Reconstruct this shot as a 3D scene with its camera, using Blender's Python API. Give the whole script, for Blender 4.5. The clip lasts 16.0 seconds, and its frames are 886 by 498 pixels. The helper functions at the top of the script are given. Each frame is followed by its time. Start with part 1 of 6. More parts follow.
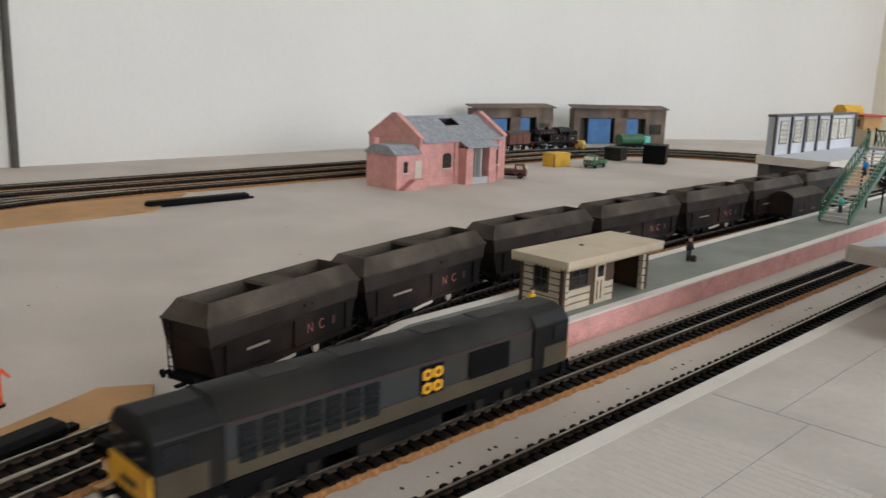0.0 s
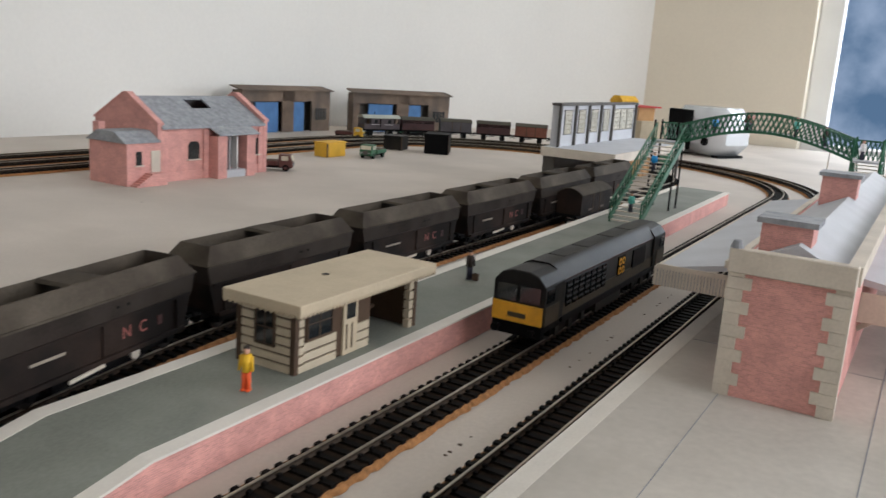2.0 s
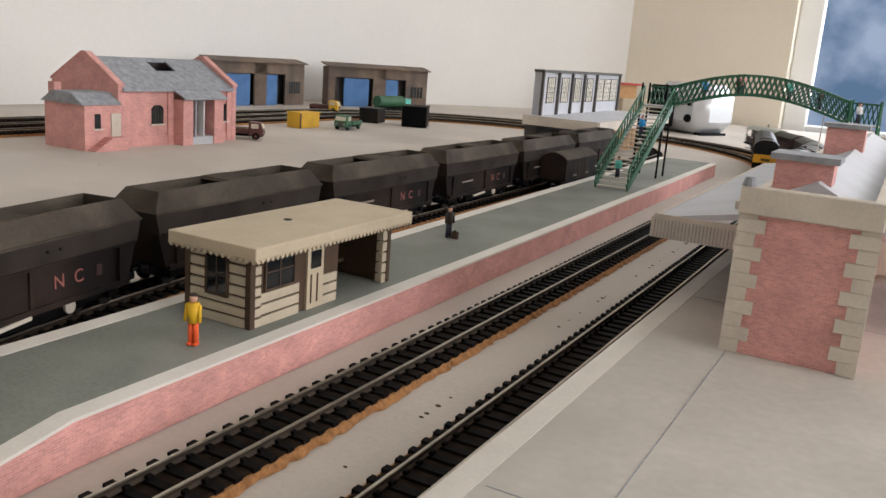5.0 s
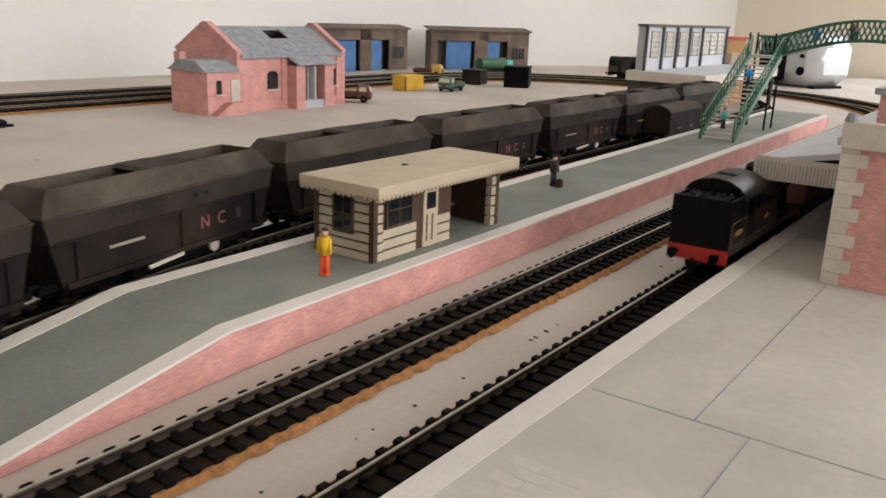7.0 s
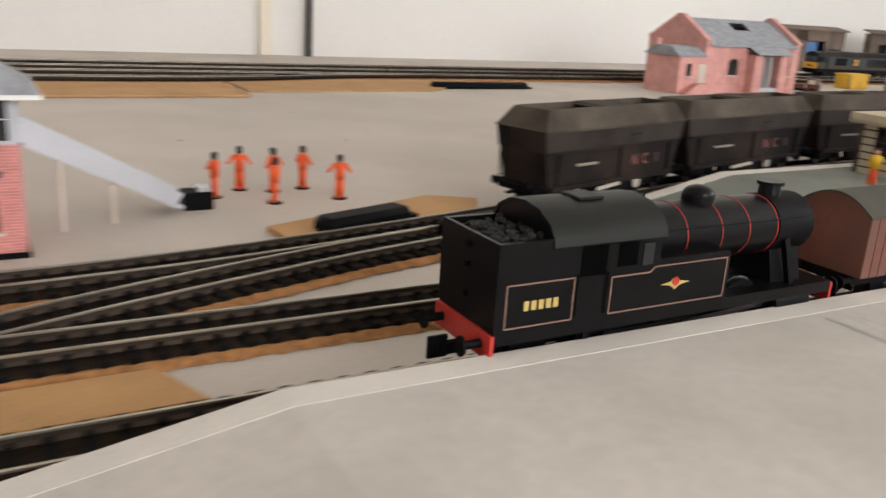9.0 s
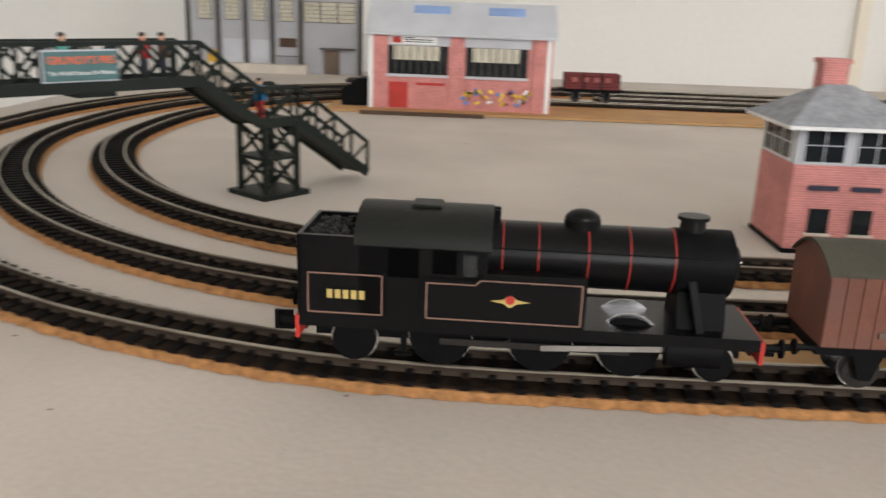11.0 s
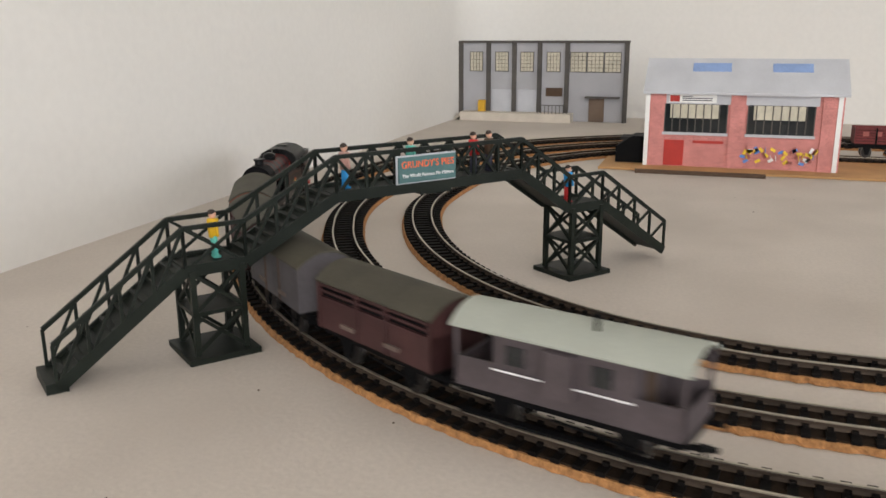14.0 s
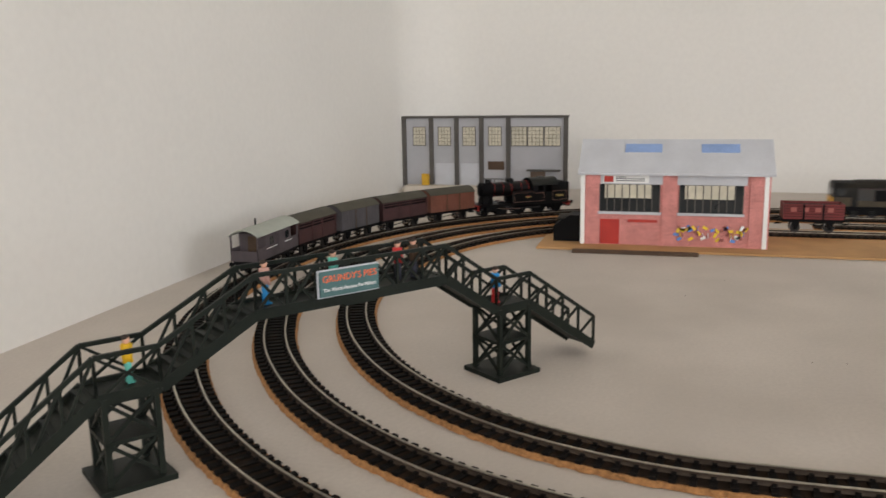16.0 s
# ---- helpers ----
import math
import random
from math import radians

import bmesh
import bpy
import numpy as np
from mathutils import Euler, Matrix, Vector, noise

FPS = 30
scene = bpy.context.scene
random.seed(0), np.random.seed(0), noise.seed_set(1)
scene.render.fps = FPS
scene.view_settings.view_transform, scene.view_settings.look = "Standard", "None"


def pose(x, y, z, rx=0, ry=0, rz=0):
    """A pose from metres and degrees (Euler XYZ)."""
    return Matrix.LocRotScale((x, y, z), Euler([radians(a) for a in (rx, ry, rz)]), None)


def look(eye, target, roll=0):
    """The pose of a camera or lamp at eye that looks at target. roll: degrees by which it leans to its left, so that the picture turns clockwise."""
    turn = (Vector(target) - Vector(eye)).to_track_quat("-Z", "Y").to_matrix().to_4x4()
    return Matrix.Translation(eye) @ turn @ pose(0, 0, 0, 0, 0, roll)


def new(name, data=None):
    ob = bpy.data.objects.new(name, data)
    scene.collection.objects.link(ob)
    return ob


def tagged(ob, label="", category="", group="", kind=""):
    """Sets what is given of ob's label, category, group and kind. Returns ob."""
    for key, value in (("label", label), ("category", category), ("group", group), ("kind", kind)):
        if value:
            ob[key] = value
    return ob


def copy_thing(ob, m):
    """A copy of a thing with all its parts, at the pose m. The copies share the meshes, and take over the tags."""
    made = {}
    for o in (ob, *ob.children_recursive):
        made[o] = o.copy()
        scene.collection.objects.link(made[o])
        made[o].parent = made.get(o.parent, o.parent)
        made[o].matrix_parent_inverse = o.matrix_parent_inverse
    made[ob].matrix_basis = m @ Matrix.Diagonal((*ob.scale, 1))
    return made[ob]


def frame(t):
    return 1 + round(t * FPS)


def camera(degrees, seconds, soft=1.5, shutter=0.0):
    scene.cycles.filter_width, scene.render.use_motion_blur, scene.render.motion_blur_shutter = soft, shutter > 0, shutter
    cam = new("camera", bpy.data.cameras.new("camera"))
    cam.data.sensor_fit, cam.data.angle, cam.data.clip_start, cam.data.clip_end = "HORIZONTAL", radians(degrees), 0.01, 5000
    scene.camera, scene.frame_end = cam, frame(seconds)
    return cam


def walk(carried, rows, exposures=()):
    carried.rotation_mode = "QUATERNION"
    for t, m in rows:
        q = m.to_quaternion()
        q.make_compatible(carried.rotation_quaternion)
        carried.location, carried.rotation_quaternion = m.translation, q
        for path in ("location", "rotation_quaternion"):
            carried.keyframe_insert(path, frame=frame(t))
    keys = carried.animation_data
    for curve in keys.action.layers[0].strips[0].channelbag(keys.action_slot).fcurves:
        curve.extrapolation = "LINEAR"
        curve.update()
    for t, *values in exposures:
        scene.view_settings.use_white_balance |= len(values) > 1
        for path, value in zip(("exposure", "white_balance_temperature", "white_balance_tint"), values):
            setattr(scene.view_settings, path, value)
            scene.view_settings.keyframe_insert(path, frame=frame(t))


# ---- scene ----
cam = camera(55.8, 16.0, soft=1.5, shutter=0.5)
PATH = [
    (0, (0.299, 1.193, 0.194), (-1.069, 2.59, -0.227), 2.0),
    (0.5, (0.278, 1.221, 0.197), (-0.999, 2.697, -0.24), 2.1),
    (1, (0.248, 1.276, 0.195), (-0.927, 2.838, -0.225), 3.1),
    (1.5, (0.227, 1.319, 0.188), (-0.842, 2.955, -0.238), 4.0),
    (2, (0.215, 1.361, 0.184), (-0.761, 3.053, -0.245), 3.9),
    (2.5, (0.21, 1.387, 0.178), (-0.712, 3.113, -0.234), 4.1),
    (3, (0.202, 1.397, 0.168), (-0.709, 3.127, -0.254), 4.6),
    (3.5, (0.194, 1.403, 0.161), (-0.703, 3.136, -0.278), 4.9),
    (6, (0.197, 1.394, 0.144), (-0.803, 3.056, -0.345), 3.5),
    (6.5, (0.204, 1.384, 0.141), (-0.858, 2.988, -0.406), 3.0),
    (7, (0.209, 1.371, 0.144), (-0.905, 2.94, -0.401), 2.2),
    (7.5, (0.229, 1.328, 0.145), (-0.998, 2.804, -0.419), 1.9),
    (8, (0.241, 1.275, 0.126), (-1.152, 2.599, -0.428), 1.9),
    (8.5, (0.258, 1.214, 0.127), (-1.265, 2.376, -0.446), 4.0),
    (9, (0.269, 1.147, 0.118), (-1.393, 2.101, -0.454), 3.6),
    (9.5, (0.293, 1.083, 0.118), (-1.48, 1.814, -0.45), 4.1),
    (10, (0.309, 1.01, 0.119), (-1.568, 1.417, -0.437), 2.8),
    (10.2, (0.315, 0.988, 0.119), (-1.58, 1.309, -0.432), 2.6),
    (12.5, (0.347, 0.908, 0.151), (-1.482, 0.336, -0.419), 0.6),
    (13, (0.35, 0.901, 0.159), (-1.483, 0.323, -0.393), 0.2),
    (13.5, (0.356, 0.896, 0.162), (-1.48, 0.304, -0.367), -0.1),
    (14, (0.358, 0.892, 0.167), (-1.477, 0.285, -0.345), -0.3),
    (14.5, (0.36, 0.888, 0.175), (-1.478, 0.263, -0.307), -0.4),
    (15, (0.355, 0.892, 0.183), (-1.491, 0.272, -0.27), -0.7),
    (15.5, (0.348, 0.898, 0.193), (-1.522, 0.321, -0.222), -1.0),
    (16, (0.345, 0.909, 0.198), (-1.55, 0.393, -0.185), -0.9),
]
walk(cam, [(t, look(eye, target, roll)) for t, eye, target, roll in PATH], exposures=[(0.0, -0.50, 6100, 10), (3.5, -0.46, 6150, 11), (6.0, -0.38, 6550, 14), (7.0, -0.32, 6550, 14), (8.4, -0.14, 6500, 13), (9.3, -0.2, 6500, 13), (10.0, -0.27, 6500, 12), (12.5, -0.15, 6350, 11), (14.5, -0.28, 6500, 12), (16.0, -0.43, 6550, 12)])

# ---- world, light ----
world = bpy.data.worlds.new("world")
scene.world = world
world.use_nodes = True
wn = world.node_tree.nodes
sky = wn.new("ShaderNodeTexSky")
sky.sky_type, sky.sun_disc = "NISHITA", False
sky.sun_elevation, sky.sun_rotation = radians(38), radians(200)
world.node_tree.links.new(sky.outputs[0], wn["Background"].inputs[0])
wn["Background"].inputs[1].default_value = 0.12
sun = new("sun", bpy.data.lights.new("sun", "SUN"))
sun.data.energy, sun.data.angle, sun.data.color = 2.0, radians(1.0), (1, 0.95, 0.88)
sun.matrix_world = look((0, 0, 5), (-1.2, 3.2, 1.0))


def window_light(name, place, target, w, h, watts, colour):
    lamp = new(name, bpy.data.lights.new(name, "AREA"))
    lamp.data.shape, lamp.data.size, lamp.data.size_y = "RECTANGLE", w, h
    lamp.data.energy, lamp.data.color = watts, colour
    lamp.matrix_world = look(place, target)
    return lamp


window_light("window_daylight", (0.72, 4.34, 0.65), (0.0, 1.3, 0.3), 1.7, 1.2, 46, (0.93, 0.97, 1.0))
# added fill lamp, out of view, brightens the layout from the right
window_light("second_window_daylight", (2.66, 1.9, 0.75), (-0.6, 1.2, 0.2), 1.7, 1.2, 66, (1.0, 0.98, 0.96))
scene.view_settings.exposure = -0.35


# ---- materials ----
def material(name, colour, rough=0.7, metal=0.0, vary=0.25, scale=40.0, bump=0.15, grain=600.0, spec=0.4, dirt=None, dirt_at=0.6):
    m = bpy.data.materials.new(name)
    m.use_nodes = True
    n, l = m.node_tree.nodes, m.node_tree.links
    b = n["Principled BSDF"]
    co = n.new("ShaderNodeTexCoord")
    big = n.new("ShaderNodeTexNoise")
    big.inputs["Scale"].default_value, big.inputs["Detail"].default_value = scale, 6.0
    fine = n.new("ShaderNodeTexNoise")
    fine.inputs["Scale"].default_value, fine.inputs["Detail"].default_value = grain, 4.0
    l.new(co.outputs["Object"], big.inputs["Vector"])
    l.new(co.outputs["Object"], fine.inputs["Vector"])
    info = n.new("ShaderNodeObjectInfo")
    add = n.new("ShaderNodeMath")
    add.operation = "MULTIPLY_ADD"
    l.new(fine.outputs["Fac"], add.inputs[0])
    add.inputs[1].default_value = 0.5
    l.new(big.outputs["Fac"], add.inputs[2])
    addr = n.new("ShaderNodeMath")
    addr.operation = "MULTIPLY_ADD"
    l.new(info.outputs["Random"], addr.inputs[0])
    addr.inputs[1].default_value = 0.12
    l.new(add.outputs[0], addr.inputs[2])
    ramp = n.new("ShaderNodeMapRange")
    ramp.inputs["From Min"].default_value, ramp.inputs["From Max"].default_value = 0.45, 1.05
    ramp.inputs["To Min"].default_value, ramp.inputs["To Max"].default_value = 1.0 - vary, 1.0 + vary
    l.new(addr.outputs[0], ramp.inputs["Value"])
    mul = n.new("ShaderNodeMix")
    mul.data_type, mul.blend_type = "RGBA", "MULTIPLY"
    mul.inputs["Factor"].default_value = 1.0
    mul.inputs["A"].default_value = (*colour, 1)
    l.new(ramp.outputs[0], mul.inputs["B"])
    out = mul.outputs["Result"]
    if dirt:
        spots = n.new("ShaderNodeTexNoise")
        spots.inputs["Scale"].default_value, spots.inputs["Detail"].default_value = scale * 0.6, 8.0
        l.new(co.outputs["Object"], spots.inputs["Vector"])
        cut = n.new("ShaderNodeMapRange")
        cut.inputs["From Min"].default_value, cut.inputs["From Max"].default_value = dirt_at - 0.12, dirt_at + 0.12
        l.new(spots.outputs["Fac"], cut.inputs["Value"])
        mix = n.new("ShaderNodeMix")
        mix.data_type = "RGBA"
        l.new(cut.outputs[0], mix.inputs["Factor"])
        l.new(out, mix.inputs["A"])
        mix.inputs["B"].default_value = (*dirt, 1)
        out = mix.outputs["Result"]
    l.new(out, b.inputs["Base Color"])
    b.inputs["Roughness"].default_value, b.inputs["Metallic"].default_value = rough, metal
    b.inputs["Specular IOR Level"].default_value = spec
    if bump:
        bp = n.new("ShaderNodeBump")
        bp.inputs["Strength"].default_value, bp.inputs["Distance"].default_value = bump, 0.0006
        l.new(fine.outputs["Fac"], bp.inputs["Height"])
        l.new(bp.outputs[0], b.inputs["Normal"])
    return m


def brick_material(name, brick, mortar, w=0.0031, h=0.00105, vary=0.2):
    """Printed brick paper: rows of small bricks along the longer run of a wall."""
    m = material(name, brick, 0.85, vary=vary, scale=60, bump=0.05)
    n, l = m.node_tree.nodes, m.node_tree.links
    b = n["Principled BSDF"]
    co = n.new("ShaderNodeTexCoord")
    sep = n.new("ShaderNodeSeparateXYZ")
    l.new(co.outputs["Object"], sep.inputs[0])
    along = n.new("ShaderNodeMath")
    along.operation = "ADD"
    l.new(sep.outputs["X"], along.inputs[0])
    l.new(sep.outputs["Y"], along.inputs[1])
    com = n.new("ShaderNodeCombineXYZ")
    l.new(along.outputs[0], com.inputs["X"])
    l.new(sep.outputs["Z"], com.inputs["Y"])
    tex = n.new("ShaderNodeTexBrick")
    tex.inputs["Scale"].default_value = 1.0
    tex.inputs["Brick Width"].default_value, tex.inputs["Row Height"].default_value = w, h
    tex.inputs["Mortar Size"].default_value = h * 0.1
    tex.inputs["Color1"].default_value, tex.inputs["Color2"].default_value = (1, 1, 1, 1), (0.8, 0.8, 0.8, 1)
    tex.inputs["Mortar"].default_value = (*mortar, 1)
    l.new(com.outputs[0], tex.inputs["Vector"])
    old = b.inputs["Base Color"].links[0].from_socket
    mul = n.new("ShaderNodeMix")
    mul.data_type, mul.blend_type = "RGBA", "MULTIPLY"
    mul.inputs["Factor"].default_value = 1.0
    l.new(old, mul.inputs["A"])
    l.new(tex.outputs["Color"], mul.inputs["B"])
    l.new(mul.outputs["Result"], b.inputs["Base Color"])
    return m


M = dict(
    board=material("beige_painted_board", (0.53, 0.475, 0.42), 0.75, vary=0.13, scale=7, bump=0.3, grain=350, dirt=(0.45, 0.40, 0.35), dirt_at=0.60),
    wall=material("cream_wall_paint", (0.755, 0.735, 0.695), 0.8, vary=0.05, scale=2.5, bump=0.2, grain=120),
    beige_wall=material("warm_beige_wall_paint", (0.75, 0.68, 0.56), 0.8, vary=0.05, scale=2.5, bump=0.2, grain=120),
    white=material("white_gloss_paint", (0.8, 0.8, 0.78), 0.35, vary=0.06, scale=8),
    cork=material("orange_brown_cork", (0.32, 0.155, 0.058), 0.95, vary=0.55, scale=300, bump=0.9, grain=900),
    ply=material("tan_plywood", (0.44, 0.25, 0.105), 0.75, vary=0.2, scale=25),
    sleeper=material("black_plastic_sleeper", (0.006, 0.005, 0.0045), 0.7, vary=0.4, scale=90, dirt=(0.03, 0.017, 0.010), dirt_at=0.70, spec=0.08),
    rail=material("dull_nickel_rail", (0.42, 0.385, 0.315), 0.36, metal=0.9, vary=0.3, scale=60, bump=0.05),
    black=material("black_plastic", (0.004, 0.004, 0.0045), 0.55, vary=0.3, scale=60, spec=0.08),
    loco_black=material("lined_black_loco_paint", (0.004, 0.004, 0.0045), 0.3, vary=0.25, scale=50, bump=0.03, spec=0.16),
    wheel=material("dark_wheel_metal", (0.03, 0.027, 0.025), 0.45, metal=0.6, vary=0.3),
    steel=material("bright_steel", (0.5, 0.5, 0.5), 0.25, metal=1.0, vary=0.2),
    rust=material("brown_rail_side", (0.05, 0.036, 0.026), 0.7, metal=0.2, vary=0.4, scale=80, spec=0.2),
    wagonred=material("dull_red_wagon_paint", (0.13, 0.016, 0.015), 0.6, vary=0.3, scale=50),
    red=material("red_bufferbeam", (0.42, 0.03, 0.02), 0.5),
    grey58=material("weathered_rail_grey", (0.021, 0.026, 0.031), 0.55, vary=0.35, scale=30, dirt=(0.032, 0.028, 0.022), dirt_at=0.55),
    dark58=material("sooty_black_roof", (0.008, 0.008, 0.008), 0.5, vary=0.35, scale=30, dirt=(0.025, 0.022, 0.017), dirt_at=0.6, spec=0.14),
    tan58=material("ochre_grime_band", (0.05, 0.038, 0.021), 0.7, vary=0.4, scale=40),
    yellow=material("warning_yellow", (0.72, 0.36, 0.02), 0.45, vary=0.15, scale=50, dirt=(0.4, 0.2, 0.03), dirt_at=0.68),
    glass=material("dark_glazing", (0.015, 0.018, 0.02), 0.08, vary=0.1, bump=0.0, spec=0.6),
    hopper=material("weathered_brown_hopper", (0.036, 0.024, 0.019), 0.75, vary=0.5, scale=30, dirt=(0.015, 0.012, 0.011), dirt_at=0.52, spec=0.1),
    hopper_top=material("dusty_grey_hopper_top", (0.085, 0.071, 0.055), 0.8, vary=0.45, scale=28, dirt=(0.042, 0.033, 0.026), dirt_at=0.55, spec=0.1),
    hopper_mid=material("sooty_hopper_panel", (0.026, 0.02, 0.017), 0.75, vary=0.5, scale=34, dirt=(0.045, 0.037, 0.03), dirt_at=0.6, spec=0.1),
    # cork brown darkened, the shade between sleepers is in this colour
    bed=material("shaded_cork_brown", (0.022, 0.014, 0.009), 0.9, vary=0.5, scale=200, bump=0.5, spec=0.1),
    coal=material("dark_coal", (0.012, 0.011, 0.01), 0.8, vary=0.6, scale=200, bump=1.0),
    lettering=material("faded_cream_lettering", (0.30, 0.26, 0.21), 0.8),
    lining=material("fine_red_cream_lining", (0.26, 0.15, 0.11), 0.6, vary=0.1),
    lettering_gold=material("cream_gold_transfer", (0.50, 0.37, 0.12), 0.6, vary=0.1),
    cab_shade=material("unlit_cab_interior", (0.002, 0.002, 0.002), 0.9, vary=0.2, spec=0.02),
    roofdark=material("dull_black_green_roof", (0.010, 0.011, 0.009), 0.45, vary=0.3, scale=40, spec=0.2),
    faint=material("rubbed_out_lettering", (0.13, 0.095, 0.08), 0.8),
    letter_red=material("faded_red_lettering", (0.30, 0.10, 0.085), 0.8),
    pinkbrick=brick_material("pink_brick_paper", (0.64, 0.33, 0.30), (1.12, 1.08, 1.02)),
    redbrick=brick_material("red_brick_paper", (0.55, 0.225, 0.205), (1.35, 1.35, 1.35), 0.0036, 0.0016),
    stone=material("pale_quoin_stone", (0.60, 0.54, 0.46), 0.85, vary=0.15),
    slate=material("grey_slate_paper", (0.27, 0.28, 0.30), 0.8, vary=0.35, scale=120, grain=400),
    asphalt=material("grey_green_platform_paper", (0.19, 0.20, 0.175), 0.8, vary=0.32, scale=16, dirt=(0.29, 0.29, 0.255), dirt_at=0.64),
    paving=material("pale_paving_paper", (0.55, 0.515, 0.465), 0.85, vary=0.16, scale=14, grain=200, dirt=(0.40, 0.375, 0.33), dirt_at=0.57),
    kerb=material("pale_paving_kerb", (0.62, 0.585, 0.53), 0.85, vary=0.14, scale=25),
    edging=material("white_platform_edging", (0.72, 0.68, 0.62), 0.8, vary=0.1, scale=30),
    card=material("light_wood_card", (0.50, 0.42, 0.30), 0.8, vary=0.12, scale=40),
    plank=material("cream_plank_card", (0.50, 0.43, 0.32), 0.8, vary=0.15, scale=60),
    brown=material("laser_burnt_brown", (0.07, 0.042, 0.025), 0.8, vary=0.3),
    green=material("dark_green_bridge_paint", (0.02, 0.11, 0.055), 0.45, vary=0.2, scale=60),
    bridge=material("blackish_green_plastic", (0.008, 0.011, 0.008), 0.5, vary=0.3, scale=60, spec=0.2),
    grey=material("grey_render_card", (0.40, 0.40, 0.42), 0.8, vary=0.1, scale=20),
    darkgrey=material("dark_grey_pilaster", (0.085, 0.078, 0.07), 0.8, vary=0.2),
    pane=material("cream_window_pane", (0.55, 0.51, 0.40), 0.4, vary=0.2, scale=80),
    roofgrey=material("pale_grey_roof_paper", (0.50, 0.51, 0.54), 0.75, vary=0.1, scale=30),
    skylight=material("blue_skylight", (0.22, 0.32, 0.55), 0.4),
    blue=material("blue_shed_door", (0.07, 0.17, 0.36), 0.7, vary=0.25, scale=40),
    shed=material("weathered_brown_shed", (0.16, 0.115, 0.085), 0.85, vary=0.4, scale=25, dirt=(0.09, 0.075, 0.065), dirt_at=0.58),
    orange=material("hi_vis_orange", (0.85, 0.12, 0.03), 0.7, vary=0.1),
    skin=material("painted_skin", (0.6, 0.34, 0.24), 0.7),
    hair=material("dark_brown_paint", (0.03, 0.02, 0.015), 0.7),
    fig_yellow=material("yellow_jacket_paint", (0.75, 0.45, 0.02), 0.6),
    fig_red=material("red_coat_paint", (0.6, 0.03, 0.03), 0.6),
    fig_blue=material("blue_coat_paint", (0.02, 0.28, 0.65), 0.6),
    fig_teal=material("teal_coat_paint", (0.12, 0.5, 0.42), 0.6),
    fig_pink=material("pale_pink_coat_paint", (0.6, 0.35, 0.30), 0.6),
    fig_dark=material("dark_navy_trousers", (0.03, 0.03, 0.05), 0.7),
    vanbrown=material("bauxite_brown_van", (0.155, 0.055, 0.034), 0.65, vary=0.3, scale=50, dirt=(0.13, 0.06, 0.045), dirt_at=0.6),
    cattle=material("maroon_brown_cattle_van", (0.046, 0.017, 0.017), 0.65, vary=0.3, scale=50),
    vangrey=material("weathered_grey_van", (0.068, 0.062, 0.067), 0.7, vary=0.25, scale=50),
    roofolive=material("olive_grey_van_roof", (0.055, 0.05, 0.036), 0.75, vary=0.3, scale=40),
    roofpale=material("pale_grey_green_roof", (0.36, 0.38, 0.33), 0.7, vary=0.1, scale=40),
    brake=material("weathered_brake_van_side", (0.07, 0.056, 0.060), 0.7, vary=0.3, scale=50),
    lorry_green=material("dark_green_lorry", (0.03, 0.11, 0.05), 0.5, vary=0.2),
    lorry_brown=material("maroon_brown_lorry", (0.10, 0.035, 0.03), 0.5, vary=0.2),
    signgreen=material("dark_teal_sign", (0.06, 0.13, 0.13), 0.6),
    signorange=material("orange_sign_letters", (0.85, 0.16, 0.06), 0.6),
    signwhite=material("white_sign_letters", (0.8, 0.8, 0.8), 0.6),
    silver=material("silver_plastic", (0.62, 0.64, 0.66), 0.25, metal=0.5, vary=0.1, scale=15),
    yellowcard=material("mustard_yellow_card", (0.62, 0.36, 0.03), 0.7),
    graf1=material("yellow_spray_paint", (0.8, 0.55, 0.05), 0.7),
    graf2=material("blue_spray_paint", (0.12, 0.25, 0.6), 0.7),
)


# ---- mesh helpers ----
def box(bm, x0, x1, y0, y1, z0, z1):
    v = [bm.verts.new((x, y, z)) for z in (z0, z1) for x, y in ((x0, y0), (x1, y0), (x1, y1), (x0, y1))]
    for f in ((3, 2, 1, 0), (4, 5, 6, 7), (0, 1, 5, 4), (1, 2, 6, 5), (2, 3, 7, 6), (3, 0, 4, 7)):
        bm.faces.new([v[i] for i in f])
    return bm


def prism(bm, pts, axis, a0, a1):
    """Extrudes the outline pts (two other axes in order) along an axis."""
    def at(p, a):
        q = list(p)
        q.insert("xyz".index(axis), a)
        return q
    lo, hi = [bm.verts.new(at(p, a0)) for p in pts], [bm.verts.new(at(p, a1)) for p in pts]
    n = len(pts)
    bm.faces.new(lo)
    bm.faces.new(hi[::-1])
    for i in range(n):
        bm.faces.new((lo[i], hi[i], hi[(i + 1) % n], lo[(i + 1) % n]))
    return bm


def rod(bm, p, q, r, n=8, r2=None):
    p, q = Vector(p), Vector(q)
    d = (q - p).normalized()
    a = d.orthogonal().normalized()
    b = d.cross(a)
    r2 = r if r2 is None else r2
    lo = [bm.verts.new(p + (a * math.cos(t) + b * math.sin(t)) * r) for t in [2 * math.pi * i / n for i in range(n)]]
    hi = [bm.verts.new(q + (a * math.cos(t) + b * math.sin(t)) * r2) for t in [2 * math.pi * i / n for i in range(n)]]
    bm.faces.new(lo[::-1])
    bm.faces.new(hi)
    for i in range(n):
        bm.faces.new((lo[i], lo[(i + 1) % n], hi[(i + 1) % n], hi[i]))
    return bm


